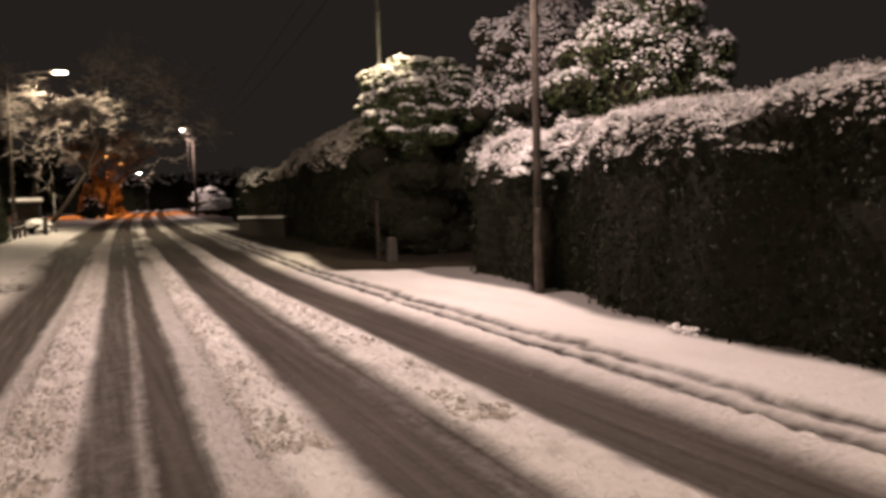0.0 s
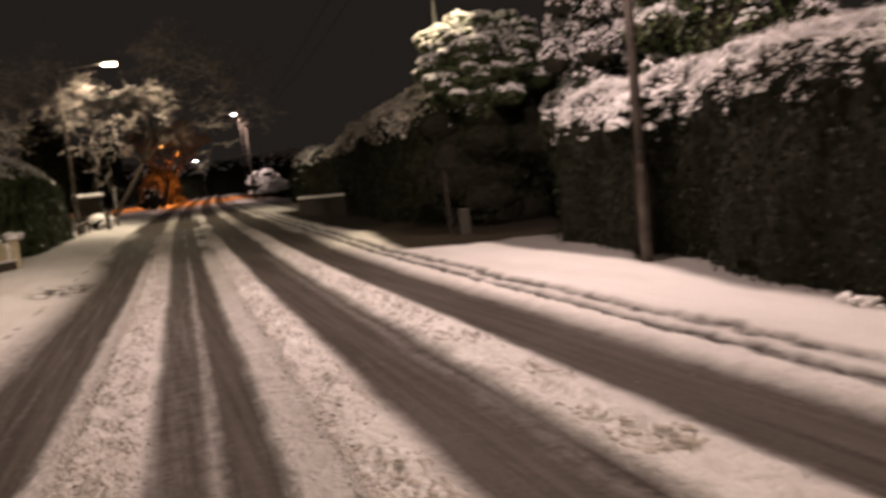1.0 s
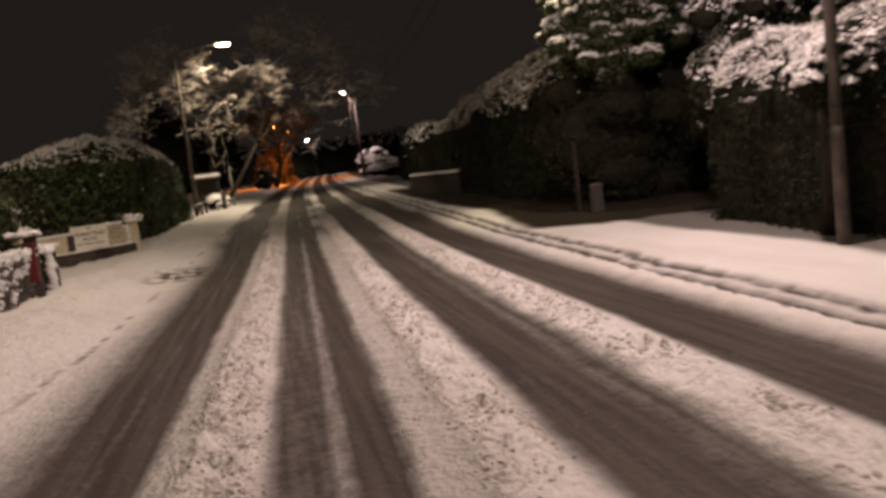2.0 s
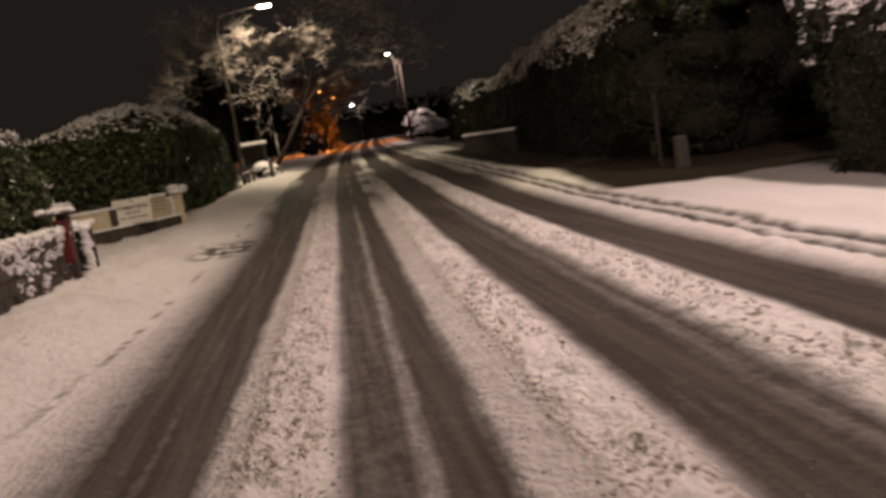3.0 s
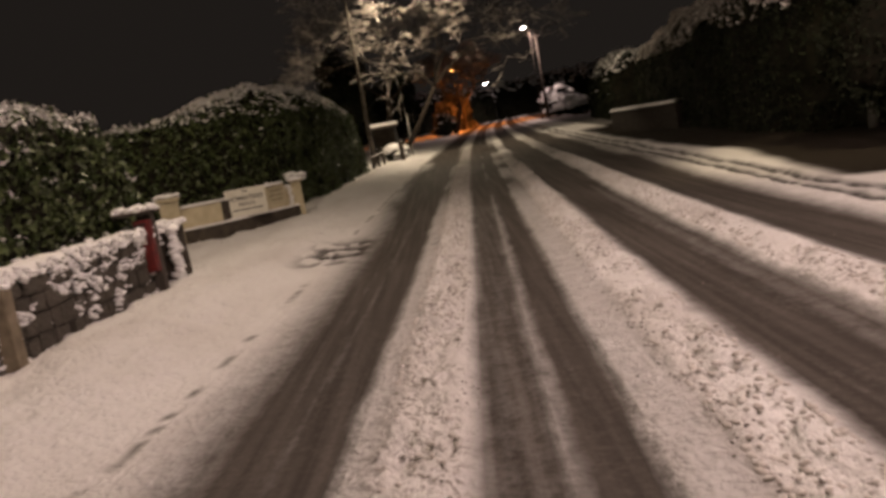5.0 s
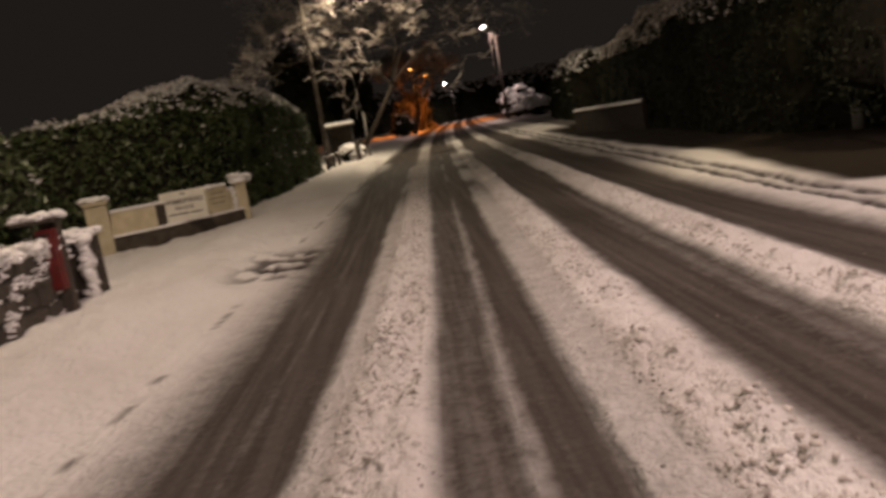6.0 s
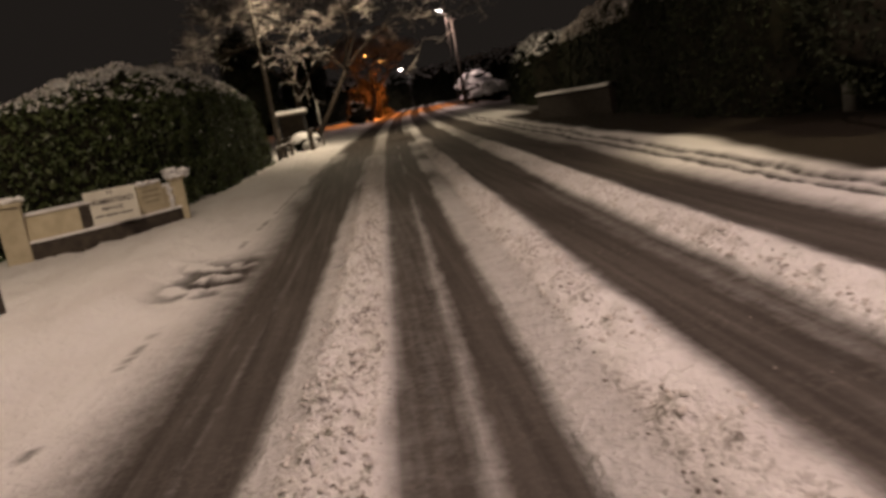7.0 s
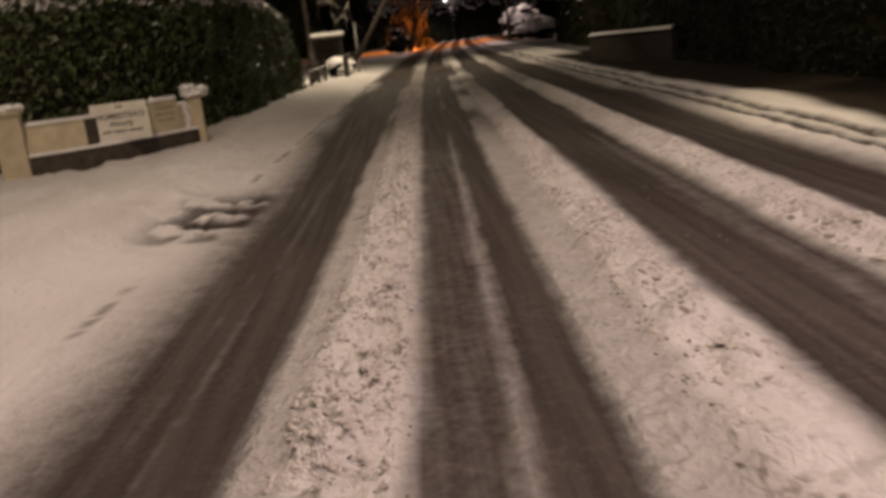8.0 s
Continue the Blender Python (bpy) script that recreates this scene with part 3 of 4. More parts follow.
pole = thing("telegraph_pole", "weathered wooden telegraph pole with a sleeved foot beside the hedge", "telegraph pole")
part("shaft", tube_bm([(6.6, 10.3, -0.1), (6.62, 10.32, 2.0), (6.66, 10.38, 9.0)], [0.068, 0.062, 0.050], 14), M_POLE, pole, shade=True)
part("sleeve", tube_bm([(6.6, 10.3, 0.0), (6.605, 10.305, 0.2), (6.61, 10.31, 1.25), (6.612, 10.312, 1.34), (6.612, 10.312, 1.36)], [0.080, 0.077, 0.074, 0.072, 0.064], 14), M_POLE, pole, "thicker weathered sleeve", shade=True)
part("band", tube_bm([(6.612, 10.312, 1.55), (6.612, 10.312, 1.60)], [0.069, 0.069], 14), M_DARKMETAL, pole)
part("cap", tube_bm([(6.66, 10.38, 8.99), (6.66, 10.38, 9.06)], [0.10, 0.07], 12), M_DARKMETAL, pole)
part("crossarm", box_bm(6.1, 7.2, 10.32, 10.42, 8.5, 8.62, 0.012), M_POLE, pole)

part("lamp_bracket", tube_bm([(6.64, 10.36, 7.9), (6.2, 10.38, 8.15), (5.5, 10.4, 8.2)], [0.03, 0.03, 0.03], 8), M_GALV, pole, shade=True)
lantern = part("lantern", box_bm(5.0, 5.6, 10.27, 10.53, 8.17, 8.29, 0.03), M_GALV, pole, "flat grey lantern")
part("lamp_glass", box_bm(5.05, 5.55, 10.3, 10.5, 8.11, 8.17, 0.02), M_LED, lantern, "glowing lamp glass")
pole.location = (-1.15, -0.15, 0.05)
lamp_light(4.15, 10.25, 8.09, 2850, WHITE)

pole2 = thing("telegraph_pole", "thin wooden telegraph pole standing next to a street lamp", "telegraph pole")
part("shaft", tube_bm([(9.45, 79.0, -0.1), (9.40, 79.0, 4.0), (9.35, 79.0, 8.0)], [0.14, 0.11, 0.08], 10), M_POLE, pole2, shade=True)
part("crossarm", box_bm(8.95, 9.75, 78.95, 79.05, 7.3, 7.42, 0.01), M_POLE, pole2)
stand(pole2, 79.0)

for k, dx in enumerate((-0.4, 0.35)):
    cable = thing("overhead_cable", "thin black overhead cable sagging between poles", "cable", "overhead cables")
    a, b = Vector((5.50 + dx, 10.22, 8.71)), Vector((8.82 + dx * 0.8, 79.0, 8.54))
    pts = [a.lerp(b, f / 24) - Vector((0, 0, 1.1 * math.sin(math.pi * f / 24))) for f in range(25)]
    part("strand", tube_bm(pts, [0.012] * 25, 5), M_CABLE, cable)

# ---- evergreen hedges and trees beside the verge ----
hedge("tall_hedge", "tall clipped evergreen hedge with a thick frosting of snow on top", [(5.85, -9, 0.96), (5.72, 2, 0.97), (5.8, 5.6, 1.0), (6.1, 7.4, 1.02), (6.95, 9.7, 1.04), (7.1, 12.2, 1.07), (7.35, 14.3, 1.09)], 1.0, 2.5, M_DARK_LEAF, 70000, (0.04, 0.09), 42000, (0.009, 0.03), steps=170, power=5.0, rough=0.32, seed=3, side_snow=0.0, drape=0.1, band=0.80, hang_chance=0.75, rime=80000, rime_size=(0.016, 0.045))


def evergreen(name, label, base, lobes, leaf_mat, n_leaf, leaf_size, n_snow, snow_size, trunk_h, low=0.0, drape=0.15, group="", patchy=0.5, rime=0, rime_size=(0.03, 0.08)):
    root = thing(name, label, "tree", group)
    part("trunk", tube_bm([(*base, -0.1), (base[0] + 0.05, base[1], trunk_h * 0.5), (base[0], base[1] + 0.05, trunk_h)], [0.2, 0.15, 0.1], 10), M_BARK, root, shade=True)
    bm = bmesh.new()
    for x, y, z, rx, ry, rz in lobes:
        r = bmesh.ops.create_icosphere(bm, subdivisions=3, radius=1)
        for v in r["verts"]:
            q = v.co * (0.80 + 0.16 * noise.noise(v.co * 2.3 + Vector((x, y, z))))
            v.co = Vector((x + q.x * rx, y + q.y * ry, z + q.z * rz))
    # solid lobes behind the leaves, coloured as the crown's inner shade
    part("shade_crown", bm, M_INNER, root, shade=True)
    pts, nn = lobe_points(lobes, n_leaf)
    leaves("foliage", pts, nn, leaf_size, leaf_mat, root, loose=0.9)
    pts, nn = lobe_points(lobes, n_snow * 3)
    patch = fbm(pts[:, 0] * 2.2 + pts[:, 1] * 1.3, pts[:, 2] * 2.6, len(lobes) + 5, 3)
    ok = (nn[:, 2] > drape - 0.6 * (patch - 0.5)) & (patch > patchy - 0.35 * np.clip(nn[:, 2], 0, 1)) & (pts[:, 2] > low)
    tufts("snow_cover", pts[ok][:n_snow] + [0, 0, 0.03], snow_size, root, label="snow lying on the leaf clusters")
    if rime:
        leaves("rimed_leaves", pts[ok][-rime:] + nn[ok][-rime:] * 0.03, nn[ok][-rime:], rime_size, M_RIME, root, loose=0.9)
    return stand(root, base[1])


def lobes_round(cx, cy, cz, rx, ry, rz, n, seed, small=0.45):
    r = np.random.default_rng(seed)
    out = [(cx, cy, cz, rx * 0.78, ry * 0.78, rz * 0.80)]
    for _ in range(n):
        d = r.normal(0, 1, 3)
        d /= np.linalg.norm(d)
        k = r.uniform(0.62, 0.9)
        s = r.uniform(small * 0.6, small)
        out.append((cx + d[0] * rx * k, cy + d[1] * ry * k, cz + d[2] * rz * k, rx * s, ry * s, rz * s * 0.8))
    return out


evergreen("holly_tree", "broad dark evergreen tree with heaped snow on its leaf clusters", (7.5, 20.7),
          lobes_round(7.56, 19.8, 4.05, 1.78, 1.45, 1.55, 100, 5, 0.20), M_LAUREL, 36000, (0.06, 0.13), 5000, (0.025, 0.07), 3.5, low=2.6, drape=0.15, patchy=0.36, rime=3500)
# lower foliage under the tree, its shade given by the dark leaf colour
evergreen("shaded_undergrowth", "dense shrub without snow beneath the evergreen tree, leaves coloured dark for shade", (7.5, 20.6),
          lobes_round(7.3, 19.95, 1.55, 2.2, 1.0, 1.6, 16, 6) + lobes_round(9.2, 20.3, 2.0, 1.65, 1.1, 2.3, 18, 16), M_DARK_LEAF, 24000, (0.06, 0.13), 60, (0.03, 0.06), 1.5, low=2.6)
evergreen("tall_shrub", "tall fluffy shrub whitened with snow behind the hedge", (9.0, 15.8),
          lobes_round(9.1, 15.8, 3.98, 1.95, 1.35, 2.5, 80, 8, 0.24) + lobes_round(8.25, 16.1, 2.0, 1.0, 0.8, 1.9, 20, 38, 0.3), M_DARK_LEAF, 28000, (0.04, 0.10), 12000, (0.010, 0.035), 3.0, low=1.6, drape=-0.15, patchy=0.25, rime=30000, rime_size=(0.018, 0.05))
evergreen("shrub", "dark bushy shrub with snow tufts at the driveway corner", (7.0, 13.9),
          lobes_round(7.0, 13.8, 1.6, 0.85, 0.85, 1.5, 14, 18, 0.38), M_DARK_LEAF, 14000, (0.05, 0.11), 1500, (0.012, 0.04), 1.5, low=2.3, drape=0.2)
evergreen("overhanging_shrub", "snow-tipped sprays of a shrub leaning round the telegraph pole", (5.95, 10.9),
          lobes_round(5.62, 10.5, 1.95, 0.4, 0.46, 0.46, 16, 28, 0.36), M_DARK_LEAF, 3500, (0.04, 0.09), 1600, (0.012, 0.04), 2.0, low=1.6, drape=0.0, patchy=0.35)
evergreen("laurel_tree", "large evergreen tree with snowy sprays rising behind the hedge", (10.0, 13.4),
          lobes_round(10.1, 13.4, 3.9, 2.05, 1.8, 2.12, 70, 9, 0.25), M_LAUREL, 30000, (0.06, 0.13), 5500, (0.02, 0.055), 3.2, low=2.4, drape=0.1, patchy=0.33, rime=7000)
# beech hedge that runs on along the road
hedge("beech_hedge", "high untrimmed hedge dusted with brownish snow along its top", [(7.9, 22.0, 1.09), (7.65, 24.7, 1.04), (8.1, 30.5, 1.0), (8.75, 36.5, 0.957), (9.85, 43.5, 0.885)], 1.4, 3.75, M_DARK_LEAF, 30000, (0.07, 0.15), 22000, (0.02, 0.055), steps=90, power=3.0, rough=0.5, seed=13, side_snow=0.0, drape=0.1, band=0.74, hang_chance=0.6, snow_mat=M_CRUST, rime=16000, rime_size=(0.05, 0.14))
hedge("far_hedge", "dark rounded hedge under thin snow beside the far bend", [(9.6, 46, 0.9), (10.6, 54, 1.0), (11.8, 62, 0.9)], 1.8, 3.6, M_DARK_LEAF, 12000, (0.12, 0.25), 1500, (0.08, 0.18), steps=50, power=2.6, rough=0.6, seed=14)

heap = thing("snow_heap", "small heap of snow and fallen twigs at the hedge foot", "snow heap", at=(4.8, 6.2, 0.15))
hr = np.random.default_rng(77)
tufts("snow_cover", np.c_[hr.normal(0, 0.08, 24), hr.normal(0, 0.13, 24), hr.uniform(0.0, 0.04, 24)], (0.02, 0.05), heap)
for k in range(7):
    a, z = hr.uniform(0, math.tau), hr.uniform(0.05, 0.16)
    part("twig", tube_bm([(0.1 * math.cos(a), 0.15 * math.sin(a), 0.0), (0.2 * math.cos(a + 0.4), 0.3 * math.sin(a + 0.4), z)], [0.008, 0.004], 5), M_BARK, heap)

# ---- loose snow thrown up between the wheel tracks ----
def clods(label, centre, spread, count, size, mat, seed, name="snow_clods", category="loose snow"):
    r = np.random.default_rng(seed)
    y = 4.5 + 27 * r.random(count) ** 1.6
    x = centre + np.clip(r.normal(0, spread, count), -1.25 * spread, 1.25 * spread)
    keep = fbm(x * 3, y * 1.6, seed, 3) > 0.45
    x, y = x[keep], y[keep]
    z = road_z(x, y) + lie(x, y)
    ob = tufts(name, np.c_[x + bend(y), y, z + 0.002], size, None, mat, flat=0.6)
    return tagged(ob, label, category, kind="stuff")


clods("crumbled lumps of snow between the wheel tracks", -0.92, 0.16, 5200, (0.006, 0.020), M_CLOD, 301)
clods("crumbled lumps of snow along the crown of the road", 0.62, 0.15, 3800, (0.006, 0.022), M_CLOD, 302)
clods("crumbled lumps of snow between the far wheel tracks", 1.89, 0.14, 3600, (0.006, 0.022), M_CLOD, 303)
clods("dark crumbs of grit and slush in the packed snow", -0.82, 0.16, 1700, (0.004, 0.011), M_GRIT, 304, "grit", "grit")
clods("dark crumbs of grit along the crown of the road", 0.50, 0.10, 1100, (0.004, 0.012), M_GRIT, 305, "grit", "grit")
clods("scattered dark crumbs of grit on the driven snow", 1.6, 1.1, 300, (0.004, 0.012), M_GRIT, 306, "grit", "grit")

# ---- drive and low wall ----
# pale stone; the dark wall core material paints the shade it stands in
marker = thing("stone_marker", "small marker post beside the driveway, pale stone coloured dark for shade", "marker post", at=(6.0, 17.9, 0.06))
bm = box_bm(-0.13, 0.13, -0.10, 0.10, -0.05, 0.70, 0.04)
for v in bm.verts:
    if v.co.z > 0.4:
        v.co.x *= 0.8
part("stone", bm, M_MORTAR, marker)
for x, y, h in ((5.9, 18.6, 1.5),):
    gp = thing("gate_post", "slender weathered wooden gate post under the trees", "gate post", "", at=(x, y, 0.1))
    part("post", box_bm(-0.035, 0.035, -0.035, 0.035, -0.1, h, 0.01), M_BARK, gp)
    part("cap", box_bm(-0.05, 0.05, -0.05, 0.05, h, h + 0.035, 0.01), M_BARK, gp)

lw = thing("garden_wall", "low dark rendered garden wall capped with snow", "wall")
for k in range(6):
    a = k / 6
    x, y = 5.63 + 0.98 * a, 36.05 - 4.7 * a
    bm = box_bm(0, 0.81, -0.14, 0.14, -0.2, 0.78, 0.02)
    bm.transform(pose(x, y, 0, 0, 0, math.degrees(math.atan2(-4.7, 0.98))))
    part("panel", bm, M_BARK, lw)
P = []
for a in np.linspace(0, 1, 40):
    x, y = 5.63 + 0.98 * a, 36.05 - 4.7 * a
    P.append([(x + 0.96 * o * 0.2, y + 0.28 * o * 0.2, 0.78 + 0.09 * (1 - o * o) ** 0.5 + 0.02 * float(fbm(np.array(a * 9), np.array(o), 3))) for o in (-1, -0.8, -0.4, 0, 0.4, 0.8, 1)])
grid_mesh("snow_cap", np.array(P), M_SNOW, lw, "rounded cap of snow")
lw.location = (0, 0, 0.40)

# ---- rubble wall with its hedge ----
WA, WB = Vector((-4.62, 7.6, 0.08)), Vector((-4.42, 17.35, 0.08))
WALL_TURN = math.degrees(math.atan2(WB.y - WA.y, WB.x - WA.x))
LEN = (WB - WA).length / 0.92
wall = thing("stone_wall", "low rubble stone wall plastered with clinging snow", "wall", at=WA, turn=WALL_TURN, size=0.92)
part("core", box_bm(0, LEN, 0.06, 0.40, -0.1, 0.84, 0.03), M_MORTAR, wall)
P = []
for a in np.linspace(0, LEN, 150):
    top = 0.84 + 0.10 * float(fbm(np.array(a * 1.7), np.array(0.0), 5))
    wid = 0.19 + 0.08 * float(fbm(np.array(a * 3.1), np.array(2.0), 6))
    P.append([(a, 0.22 + o * wid, top + 0.07 * max(0, 1 - abs(o) ** 2.4) - 0.05 * (abs(o) > 0.95) * float(vnoise(np.array(a * 4), np.array(o), 7)) * 2) for o in (-1, -0.85, -0.6, -0.3, 0, 0.3, 0.6, 0.85, 1)])
grid_mesh("snow_cap", np.array(P), M_SNOW, wall, "thick rounded cap of snow")
sn = []
rs = np.random.default_rng(31)
for _ in range(5200):
    a, z = rs.uniform(0, LEN), rs.uniform(0.02, 0.86)
    if fbm(np.array(a * 3.0), np.array(z * 7.0), 44, 3) + 0.20 * z > 0.67:
        sn.append((a, 0.02 + rs.uniform(-0.03, 0.03), z))
cap = [(rs.uniform(0, LEN), rs.choice([-0.04, 0.02, 0.4]) + rs.uniform(-0.05, 0.06), 0.86 + rs.uniform(-0.06, 0.10)) for _ in range(700)]
tufts("cap_lumps", np.array(cap), (0.02, 0.06), wall, flat=0.7)
tufts("clinging_snow", np.array(sn), (0.014, 0.045), wall, flat=0.6)

post = thing("fence_post", "stout square wooden post with snow on its edge before the wall", "post", at=(-4.43, 13.6, 0.08), turn=WALL_TURN - 90, size=0.88)
part("post", box_bm(-0.085, 0.085, -0.085, 0.085, -0.1, 0.84, 0.018), M_OLDWOOD, post)
tufts("snow_cover", np.array([(rs.uniform(-0.1, 0.1), rs.uniform(-0.1, 0.1), 0.85 + rs.uniform(-0.01, 0.03)) for _ in range(16)] + [(-0.085, -0.075, z) for z in np.linspace(0.1, 0.8, 9)]), (0.03, 0.07), post)

pillar = thing("wall_pillar", "rough stone end pillar of the wall edged with snow", "pillar", at=(-4.50, 17.58, 0.08), turn=WALL_TURN - 90, size=0.92)
part("pillar_body", box_bm(-0.30, 0.28, -0.22, 0.28, -0.1, 0.86, 0.03), M_PLINTH, pillar)
tufts("snow_cover", np.array([(rs.uniform(-0.3, 0.3), rs.uniform(-0.22, 0.28), 0.88 + rs.uniform(0, 0.06)) for _ in range(70)] + [(0.28 + rs.uniform(-0.03, 0.02), -0.22 + rs.uniform(-0.02, 0.05), z) for z in np.linspace(0.02, 0.86, 34)]), (0.04, 0.10), pillar)

box = thing("post_box", "narrow red post box with a white plate beside the pillar", "post box", at=(-4.43, 17.0, 0.08), turn=WALL_TURN - 90, size=0.9)
part("backing_post", box_bm(-0.09, 0.11, 0.0, 0.14, -0.1, 1.16, 0.01), M_POLE, box)
part("box_body", box_bm(-0.10, 0.12, -0.16, -0.005, 0.34, 1.08, 0.025), M_RED, box, "red painted box")
part("notice_plate", box_bm(-0.03, 0.05, -0.172, -0.163, 0.74, 0.98, 0.003), M_WHITE, box, "white notice plate")
part("slot", box_bm(-0.06, 0.08, -0.170, -0.162, 1.0, 1.025, 0.002), M_DARKMETAL, box)
part("roof_slab", box_bm(-0.36, 0.18, -0.20, 0.18, 1.16, 1.20, 0.012), M_POLE, box)
tufts("snow_cover", np.array([(rs.uniform(-0.34, 0.16), rs.uniform(-0.18, 0.16), 1.215 + rs.uniform(0, 0.03)) for _ in range(60)]), (0.04, 0.09), box)

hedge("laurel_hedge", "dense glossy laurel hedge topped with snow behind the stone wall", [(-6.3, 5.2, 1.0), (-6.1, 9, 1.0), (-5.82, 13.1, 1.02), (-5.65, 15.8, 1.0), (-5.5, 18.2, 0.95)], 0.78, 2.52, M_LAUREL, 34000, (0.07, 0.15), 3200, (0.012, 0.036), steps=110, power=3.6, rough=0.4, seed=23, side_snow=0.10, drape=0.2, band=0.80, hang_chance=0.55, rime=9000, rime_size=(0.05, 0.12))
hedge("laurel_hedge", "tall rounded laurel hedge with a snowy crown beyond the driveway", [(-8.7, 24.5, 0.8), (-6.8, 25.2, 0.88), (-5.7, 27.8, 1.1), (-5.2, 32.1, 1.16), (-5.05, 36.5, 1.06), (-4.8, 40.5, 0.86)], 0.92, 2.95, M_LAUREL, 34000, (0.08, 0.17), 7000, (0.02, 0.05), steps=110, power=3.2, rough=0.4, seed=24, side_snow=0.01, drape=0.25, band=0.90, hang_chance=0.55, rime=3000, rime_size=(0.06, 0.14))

# ---- curved entrance wall with its sign ----
ent = thing("entrance_wall", "curved cream rendered entrance wall on a dark snowy plinth", "wall")


CURVE = ((-6.27, 23.08), (-5.54, 23.53), (-4.97, 24.15), (-4.47, 24.88), (-4.12, 25.50))


def arc(f):
    """A smooth line through the corners of the entrance wall."""
    f = min(max(f, 0.0), 1.0) * 4
    k = min(int(f), 3)
    q = [Vector((*CURVE[min(max(k + d, 0), 4)], 0)) for d in (-1, 0, 1, 2)]
    u = f - k
    return 0.5 * (2 * q[1] + (q[2] - q[0]) * u + (2 * q[0] - 5 * q[1] + 4 * q[2] - q[3]) * u**2 + (3 * q[1] - q[0] - 3 * q[2] + q[3]) * u**3)


def sweep(name, mat, f0, f1, section, label="", n=28):
    """A closed section of (outward, up) carried along the curved wall."""
    P = []
    for k in range(n):
        f = f0 + (f1 - f0) * k / (n - 1)
        p, q = arc(f), arc(f + 0.01) - arc(f - 0.01)
        o = Vector((q.y, -q.x, 0)).normalized()
        P.append([(p + o * a + Vector((0, 0, z)))[:] for a, z in section + section[:1]])
    P = np.array(P)
    ob = grid_mesh(name, P, mat, ent, label, shade=False)
    return ob


sweep("wall_face", M_CREAM, 0.06, 0.98, [(-0.10, -0.05), (-0.10, 0.72), (-0.13, 0.76), (-0.32, 0.76), (-0.35, 0.72), (-0.35, -0.05)], "cream rendered wall face")
sweep("plinth", M_PLINTH, 0.03, 1.0, [(0.06, -0.1), (0.05, 0.29), (0.03, 0.31), (-0.11, 0.31), (-0.11, -0.1)], "dark plinth course")
sweep("ledge_snow", M_SNOW, 0.03, 1.0, [(0.07, 0.305), (0.065, 0.33), (0.0, 0.35), (-0.096, 0.34), (-0.096, 0.305)], "snow lying on the ledge")
sweep("coping_snow", M_SNOW, 0.07, 0.97, [(-0.08, 0.755), (-0.085, 0.78), (-0.20, 0.81), (-0.33, 0.78), (-0.345, 0.755)], "snow on the coping")
# thin dark strip on the wall face, painting the name board's shadow
sweep("sign_shadow", M_PLINTH, 0.33, 0.47, [(-0.094, 0.33), (-0.094, 0.75), (-0.099, 0.75), (-0.099, 0.33)], "dark strip painted as the sign's shadow on the wall face", 6)
for f, w, h, nm, mat in ((0.0, 0.19, 0.95, "gate_pillar", M_CREAM), (1.0, 0.12, 0.84, "end_pier", M_CREAM)):
    p = arc(f)
    bm = box_bm(-w, w, -w, w, -0.1, h, 0.02)
    bm.transform(pose(p.x, p.y + 0.05, 0, 0, 0, 18 if f == 0 else 10))
    ob = part(nm, bm, mat, ent, "cream rendered pillar")
    bm = box_bm(-w - 0.04, w + 0.04, -w - 0.04, w + 0.04, h, h + 0.06, 0.015)
    bm.transform(pose(p.x, p.y + 0.05, 0, 0, 0, 18 if f == 0 else 10))
    part("capstone", bm, mat, ob)
ent.location = (0, 0, 0.12)
p = arc(1.0)
tufts("snow_heap", np.array([(p.x + rs.uniform(-0.16, 0.2), p.y + 0.05 + rs.uniform(-0.14, 0.14), 0.88 + rs.uniform(0, 0.16)) for _ in range(40)]), (0.05, 0.11), ent, label="heap of snow on the end pier")
tufts("pier_snow", np.array([(p.x - 0.13 + rs.uniform(-0.03, 0.03), p.y - 0.09 + rs.uniform(-0.02, 0.02), z) for z in np.linspace(0.1, 0.8, 26)]), (0.03, 0.06), ent)
p = arc(0.0)
tufts("pillar_snow", np.array([(p.x + rs.uniform(-0.18, 0.18), p.y + 0.05 + rs.uniform(-0.18, 0.18), 1.05 + rs.uniform(0, 0.02)) for _ in range(40)]), (0.05, 0.09), ent)

SIGN_TURN = 22.0
sign = thing("name_board", "white name board with dark serif lettering leaning on the entrance wall", "sign", at=(-4.95, 24.08, 0.49), turn=SIGN_TURN)
part("board", box_bm(-0.43, 0.43, -0.02, 0.02, 0.0, 0.57, 0.006), M_BOARD, sign, "white painted board")
part("bottom_rail", box_bm(-0.445, 0.445, -0.035, 0.03, -0.03, 0.0, 0.006), M_WHITE, sign)


def lettering(text, size, x, z, parent, width):
    cu = bpy.data.curves.new("lettering", "FONT")
    cu.body, cu.size, cu.align_x, cu.extrude, cu.offset = text, size, "CENTER", 0.003, 0.002
    tmp = bpy.data.objects.new("tmp", cu)
    scene.collection.objects.link(tmp)
    bpy.context.view_layer.update()
    me = bpy.data.meshes.new_from_object(tmp.evaluated_get(bpy.context.evaluated_depsgraph_get()))
    bpy.data.objects.remove(tmp)
    xs = [v.co.x for v in me.vertices]
    k = width / (max(xs) - min(xs))
    me.transform(Matrix.Diagonal((k, 1, 1, 1)))
    me.materials.append(M_LETTER)
    ob = new("lettering", me)
    ob.parent = parent
    ob.matrix_local = pose(x, -0.024, z, 90, 0, 0)
    return ob


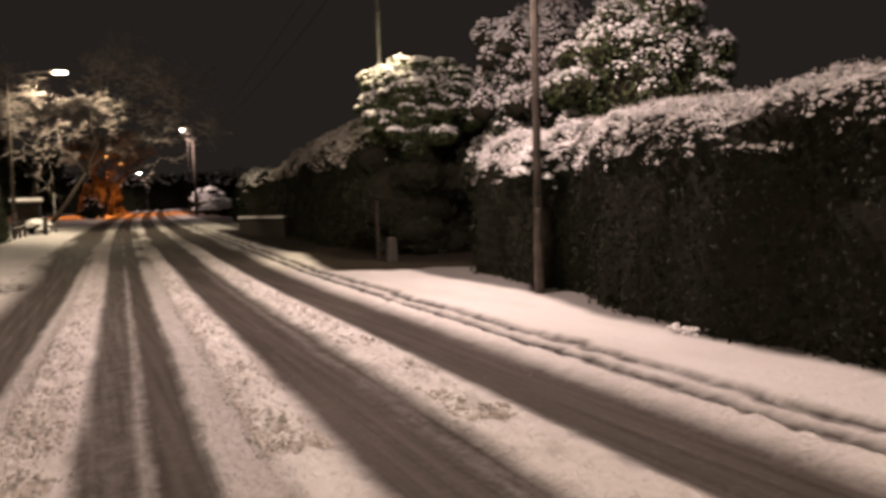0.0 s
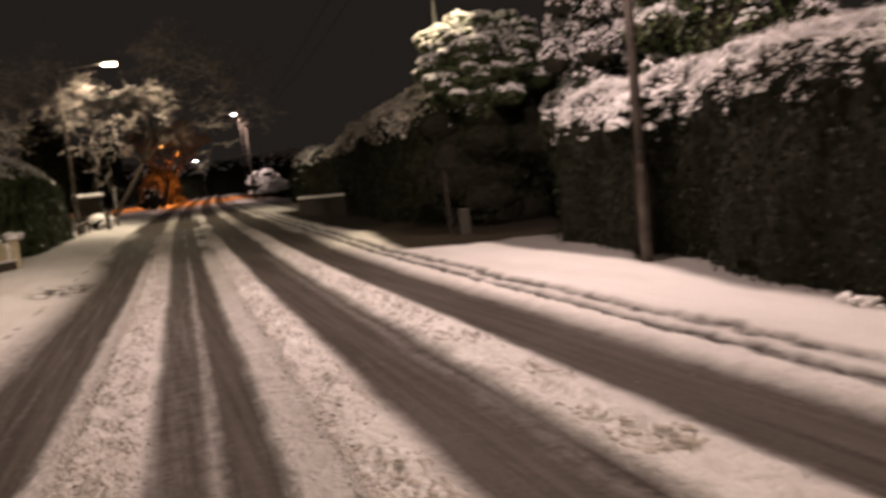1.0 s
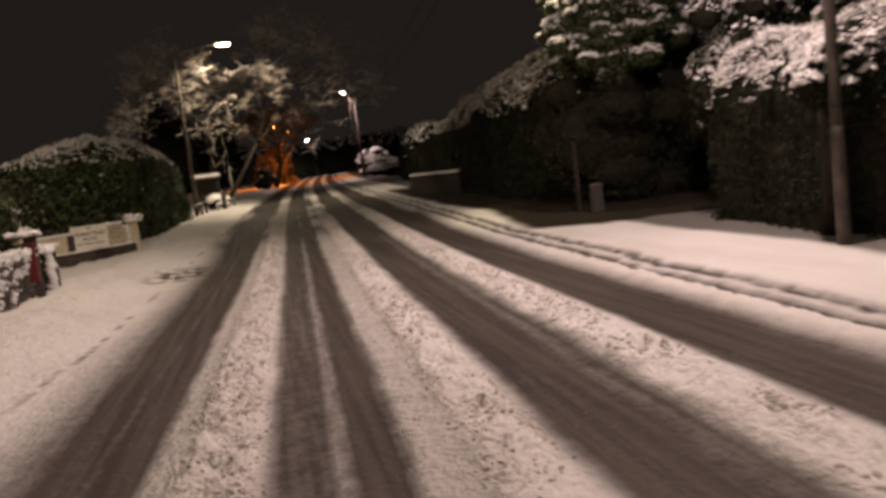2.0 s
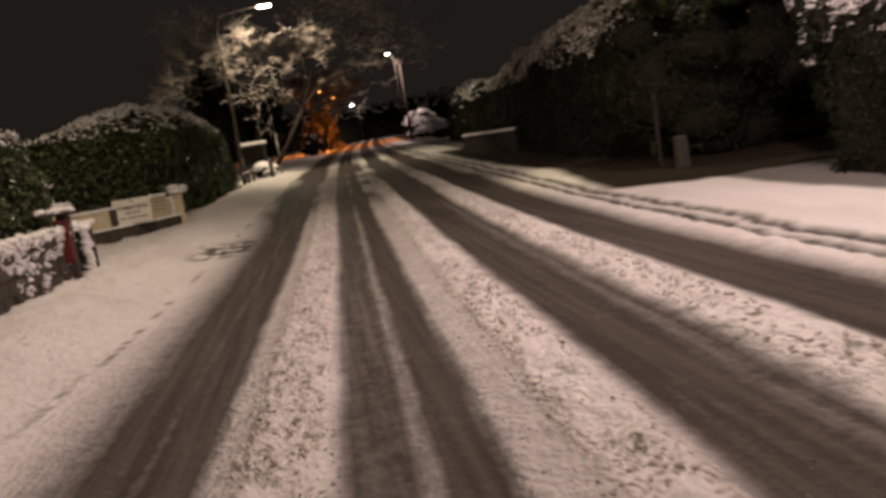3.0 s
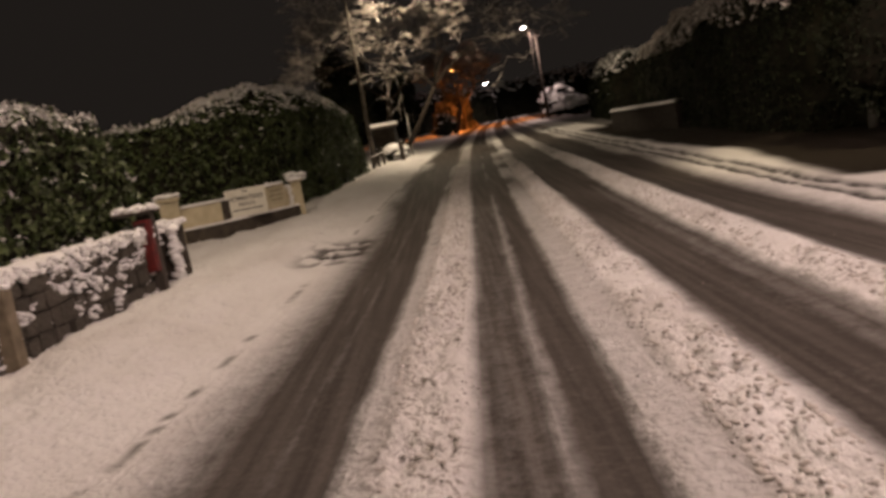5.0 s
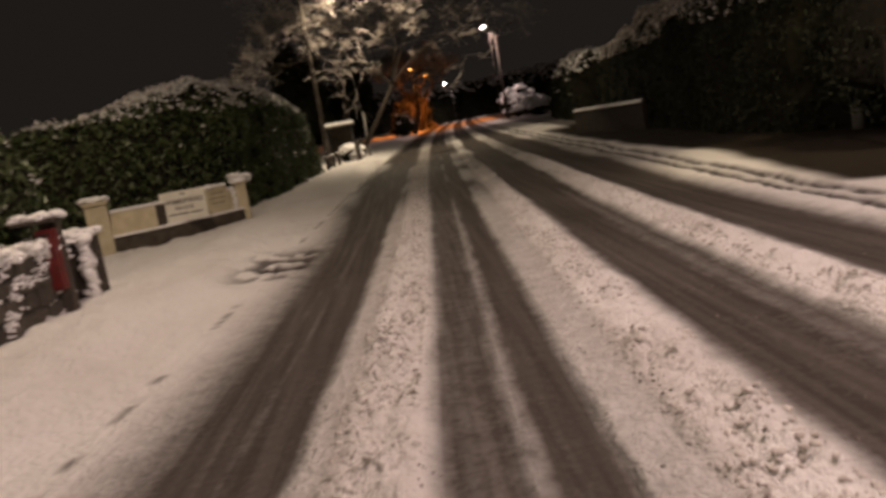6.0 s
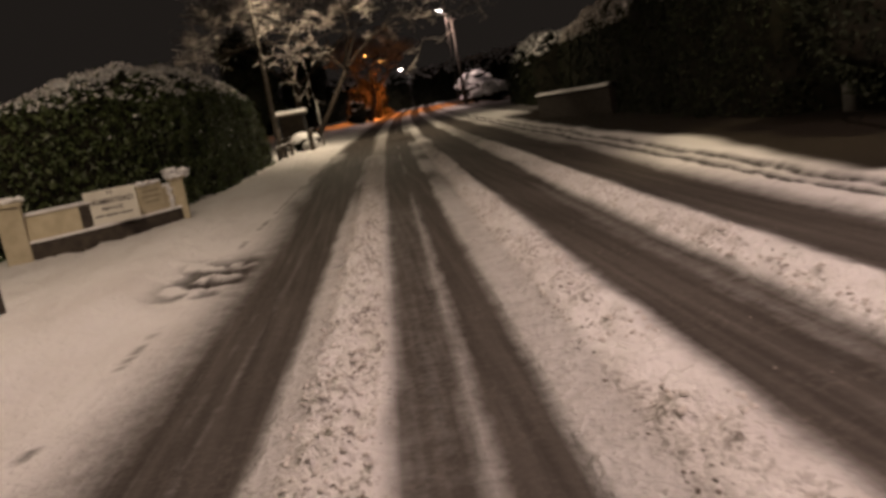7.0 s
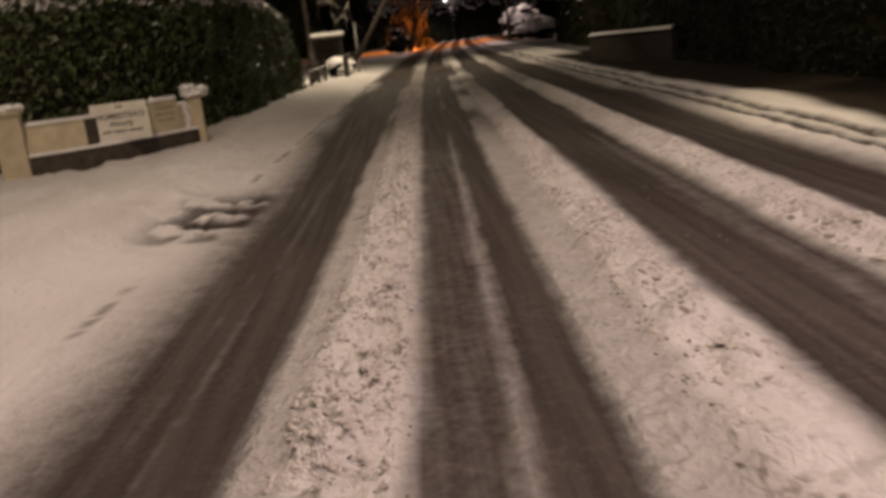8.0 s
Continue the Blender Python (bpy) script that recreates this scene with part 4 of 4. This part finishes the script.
lettering("THE", 0.065, 0.0, 0.485, sign, 0.12)
lettering("HOMESTEAD", 0.125, 0.0, 0.325, sign, 0.74)
lettering("PRIVATE", 0.085, 0.0, 0.205, sign, 0.34)
for x0, x1 in ((-0.31, -0.17), (-0.14, 0.07), (0.10, 0.32)):
    part("lettering", box_bm(x0, x1, -0.026, -0.020, 0.105, 0.135, 0.002), M_LETTER, sign)
board2 = thing("notice_board", "plain cream notice board with faint lines beside the name board", "sign", at=(-4.49, 24.92, 0.47), turn=58)
part("board", box_bm(-0.30, 0.30, -0.02, 0.02, 0.0, 0.52, 0.006), M_CREAM, board2)
for z, w in ((0.38, 0.2), (0.28, 0.24), (0.18, 0.16)):
    part("lettering", box_bm(-w, w, -0.026, -0.018, z, z + 0.035, 0.002), M_FADED, board2)
tufts("snow_cover", np.array([(rs.uniform(-0.3, 0.3), 0, 0.53 + rs.uniform(0, 0.03)) for _ in range(40)]), (0.03, 0.07), board2)

# ---- far side of the road ----
for k in range(9):
    y = 41.5 + k * 2.0
    fp = thing("fence_post", "short dark fence post at the back of the footway", "post", "footway fence posts", at=(-4.9 + float(bend(y)), y, float(rise(y)) + 0.05))
    part("post", box_bm(-0.06, 0.06, -0.06, 0.06, -0.1, 0.75, 0.012), M_POLE, fp)
    part("rail", box_bm(-0.03, 0.03, -0.9, 0.9, 0.42, 0.52, 0.01), M_POLE, fp)
    tufts("snow_cover", np.array([(0.0, v, 0.53) for v in np.linspace(-0.85, 0.85, 14)] + [(0, 0, 0.77)]), (0.03, 0.06), fp)

shelter = thing("shelter", "small open shelter with a thick snow roof behind the footway", "shelter", at=(-3.72, 50.3, 0.52))
for dx in (-0.65, 0.65):
    for dy in (-0.5, 0.5):
        part("leg", box_bm(dx - 0.05, dx + 0.05, dy - 0.05, dy + 0.05, -0.1, 1.8, 0.01), M_DARKMETAL, shelter)
part("back_panel", box_bm(-0.6, 0.6, 0.52, 0.56, 0.3, 1.78, 0.01), M_PLINTH, shelter)
part("roof", box_bm(-0.8, 0.8, -0.7, 0.7, 1.8, 1.88, 0.02), M_POLE, shelter)
part("roof_snow", box_bm(-0.8, 0.8, -0.7, 0.7, 1.88, 2.06, 0.06), M_SNOW, shelter, "thick slab of snow")
evergreen("low_shrub", "low round shrub buried in snow beside the shelter", (-2.75, 47.5), lobes_round(-3.0, 47.5, 0.4, 0.6, 0.6, 0.5, 6, 44), M_DARK_LEAF, 2500, (0.06, 0.12), 700, (0.06, 0.14), 0.4, drape=0.0, patchy=0.3)
bol = thing("bollard", "dark upright wooden bollard at the edge of the footway", "bollard", at=(-2.6, 44.5, 0.48))
part("shaft", tube_bm([(0, 0, -0.1), (0, 0, 0.95), (0, 0, 1.0)], [0.11, 0.11, 0.08], 10), M_POLE, bol, shade=True)
mp = thing("marker_pole", "thin grey metal pole beside the footway", "pole", at=(-2.3, 49.3, 0.52))
part("shaft", tube_bm([(0, 0, -0.1), (0, 0, 1.2), (0, 0, 2.3)], [0.05, 0.045, 0.04], 8), M_GALV, mp, shade=True)


def bare_tree(label, base, height, spread, seed, depth, radius, lean, n_snow, size, droop=0.15, split=3):
    root = thing("bare_tree", label, "tree")
    tips = limb_tree(root, base, height, spread, seed, depth, radius, droop=droop, lean=lean, split=split)
    pick = tips[RNG.choice(len(tips), min(n_snow, len(tips)), replace=False)]
    tufts("snow_cover", pick, size, root, M_CRUST, label="snow caught along the twigs")
    return stand(root, base[1])


bare_tree("bare tree with drooping twigs whitened by snow under a street lamp", (-2.7, 49.4, 0), 9.6, 0.95, 3, 7, 0.11, (2.3, -0.4), 9000, (0.010, 0.026), 0.34)
bare_tree("bare tree with snowy twigs arching over the footway", (-4.0, 57.0, 0), 9.5, 1.0, 12, 7, 0.18, (0.8, 0), 5000, (0.015, 0.04), 0.25)
bare_tree("bare tree glowing orange beneath a sodium lamp", (1.3, 88.5, 0), 7.0, 0.7, 33, 7, 0.2, (0.8, 0), 4000, (0.04, 0.09), 0.1)
bare_tree("bare tree lit orange beyond the bend", (2.6, 101.0, 0), 8.5, 0.85, 35, 7, 0.2, (0.5, 0), 4000, (0.05, 0.11), 0.1)
for x, y, h, seed in ((-6.2, 60.0, 7.5, 81), (-3.4, 72.0, 6.8, 83)):
    evergreen("ivy_clad_tree", "tall dark ivy-clad tree standing in shadow behind the footway", (x, y), lobes_round(x, y, h * 0.56, 2.1, 1.9, h * 0.46, 22, seed, 0.34), M_DARK_LEAF, 9000, (0.12, 0.26), 120, (0.05, 0.10), h * 0.6, low=h * 0.7, group="dark trees behind the footway")
evergreen("round_bush", "round bush heaped with snow under a street lamp", (10.6, 80.5), lobes_round(10.7, 80.5, 1.5, 1.6, 1.5, 1.5, 16, 51, 0.36), M_DARK_LEAF, 6000, (0.1, 0.2), 1600, (0.08, 0.20), 1.2, drape=0.1, patchy=0.35)
evergreen("round_bush", "low bush thinly covered with snow at the bend", (10.9, 73.0), lobes_round(10.9, 73.0, 0.9, 1.7, 1.7, 0.9, 12, 52, 0.4), M_DARK_LEAF, 5000, (0.1, 0.2), 1500, (0.08, 0.18), 0.8, drape=-0.1, patchy=0.4)
evergreen("orange_bush", "low evergreen bush catching orange lamp light", (0.4, 82.0), lobes_round(0.3, 82.0, 1.0, 0.9, 1.0, 1.25, 12, 53, 0.42), M_DARK_LEAF, 4000, (0.1, 0.2), 220, (0.05, 0.12), 0.8, drape=0.35)
hedge("tree_belt", "belt of bare twiggy trees glowing orange under sodium lamps", [(0.2, 102.5, 0.8), (1.8, 104.5, 1.05), (3.6, 106.5, 0.8)], 1.3, 3.9, M_FROST, 15000, (0.10, 0.26), 900, (0.06, 0.14), steps=60, power=1.8, rough=2.2, seed=71, category="trees", snow_mat=M_CRUST)
hedge("far_hedge", "long dark hedge closing the view beyond the bend", [(-14, 118, 1.0), (0, 132, 1.1), (9, 140, 1.0), (24, 140, 1.2), (40, 120, 1.1)], 3.0, 5.5, M_DARK_LEAF, 12000, (0.3, 0.6), 1500, (0.2, 0.4), steps=70, power=2.4, rough=1.2, seed=61)

# ---- stones of the rubble wall ----
shapes = []
for k in range(6):
    bm = box_bm(-0.5, 0.5, -0.5, 0.5, -0.5, 0.5, 0.12, 0.0)
    for v in bm.verts:
        v.co += noise.noise_vector(v.co * 1.7 + Vector((k * 7.3, 0, 0))) * 0.13
    me = bpy.data.meshes.new("stone")
    bm.to_mesh(me)
    bm.free()
    me.materials.append(M_STONE)
    shapes.append(me)
rnd = random.Random(5)
for row, (z0, z1) in enumerate(((-0.02, 0.21), (0.22, 0.43), (0.44, 0.63), (0.64, 0.84))):
    a = 2.5 + rnd.uniform(0, 0.2)
    while a < LEN - 0.15:
        w = rnd.uniform(0.18, 0.36)
        st = new("stone", rnd.choice(shapes))
        st.parent = wall
        st.matrix_local = Matrix.Translation((a + w / 2, 0.10 + rnd.uniform(-0.02, 0.02), (z0 + z1) / 2)) @ Euler((rnd.uniform(-0.08, 0.08), rnd.uniform(-0.08, 0.08), rnd.uniform(-0.1, 0.1))).to_matrix().to_4x4() @ Matrix.Diagonal((w * 0.95, 0.17, (z1 - z0) * 0.98, 1))
        a += w + 0.01
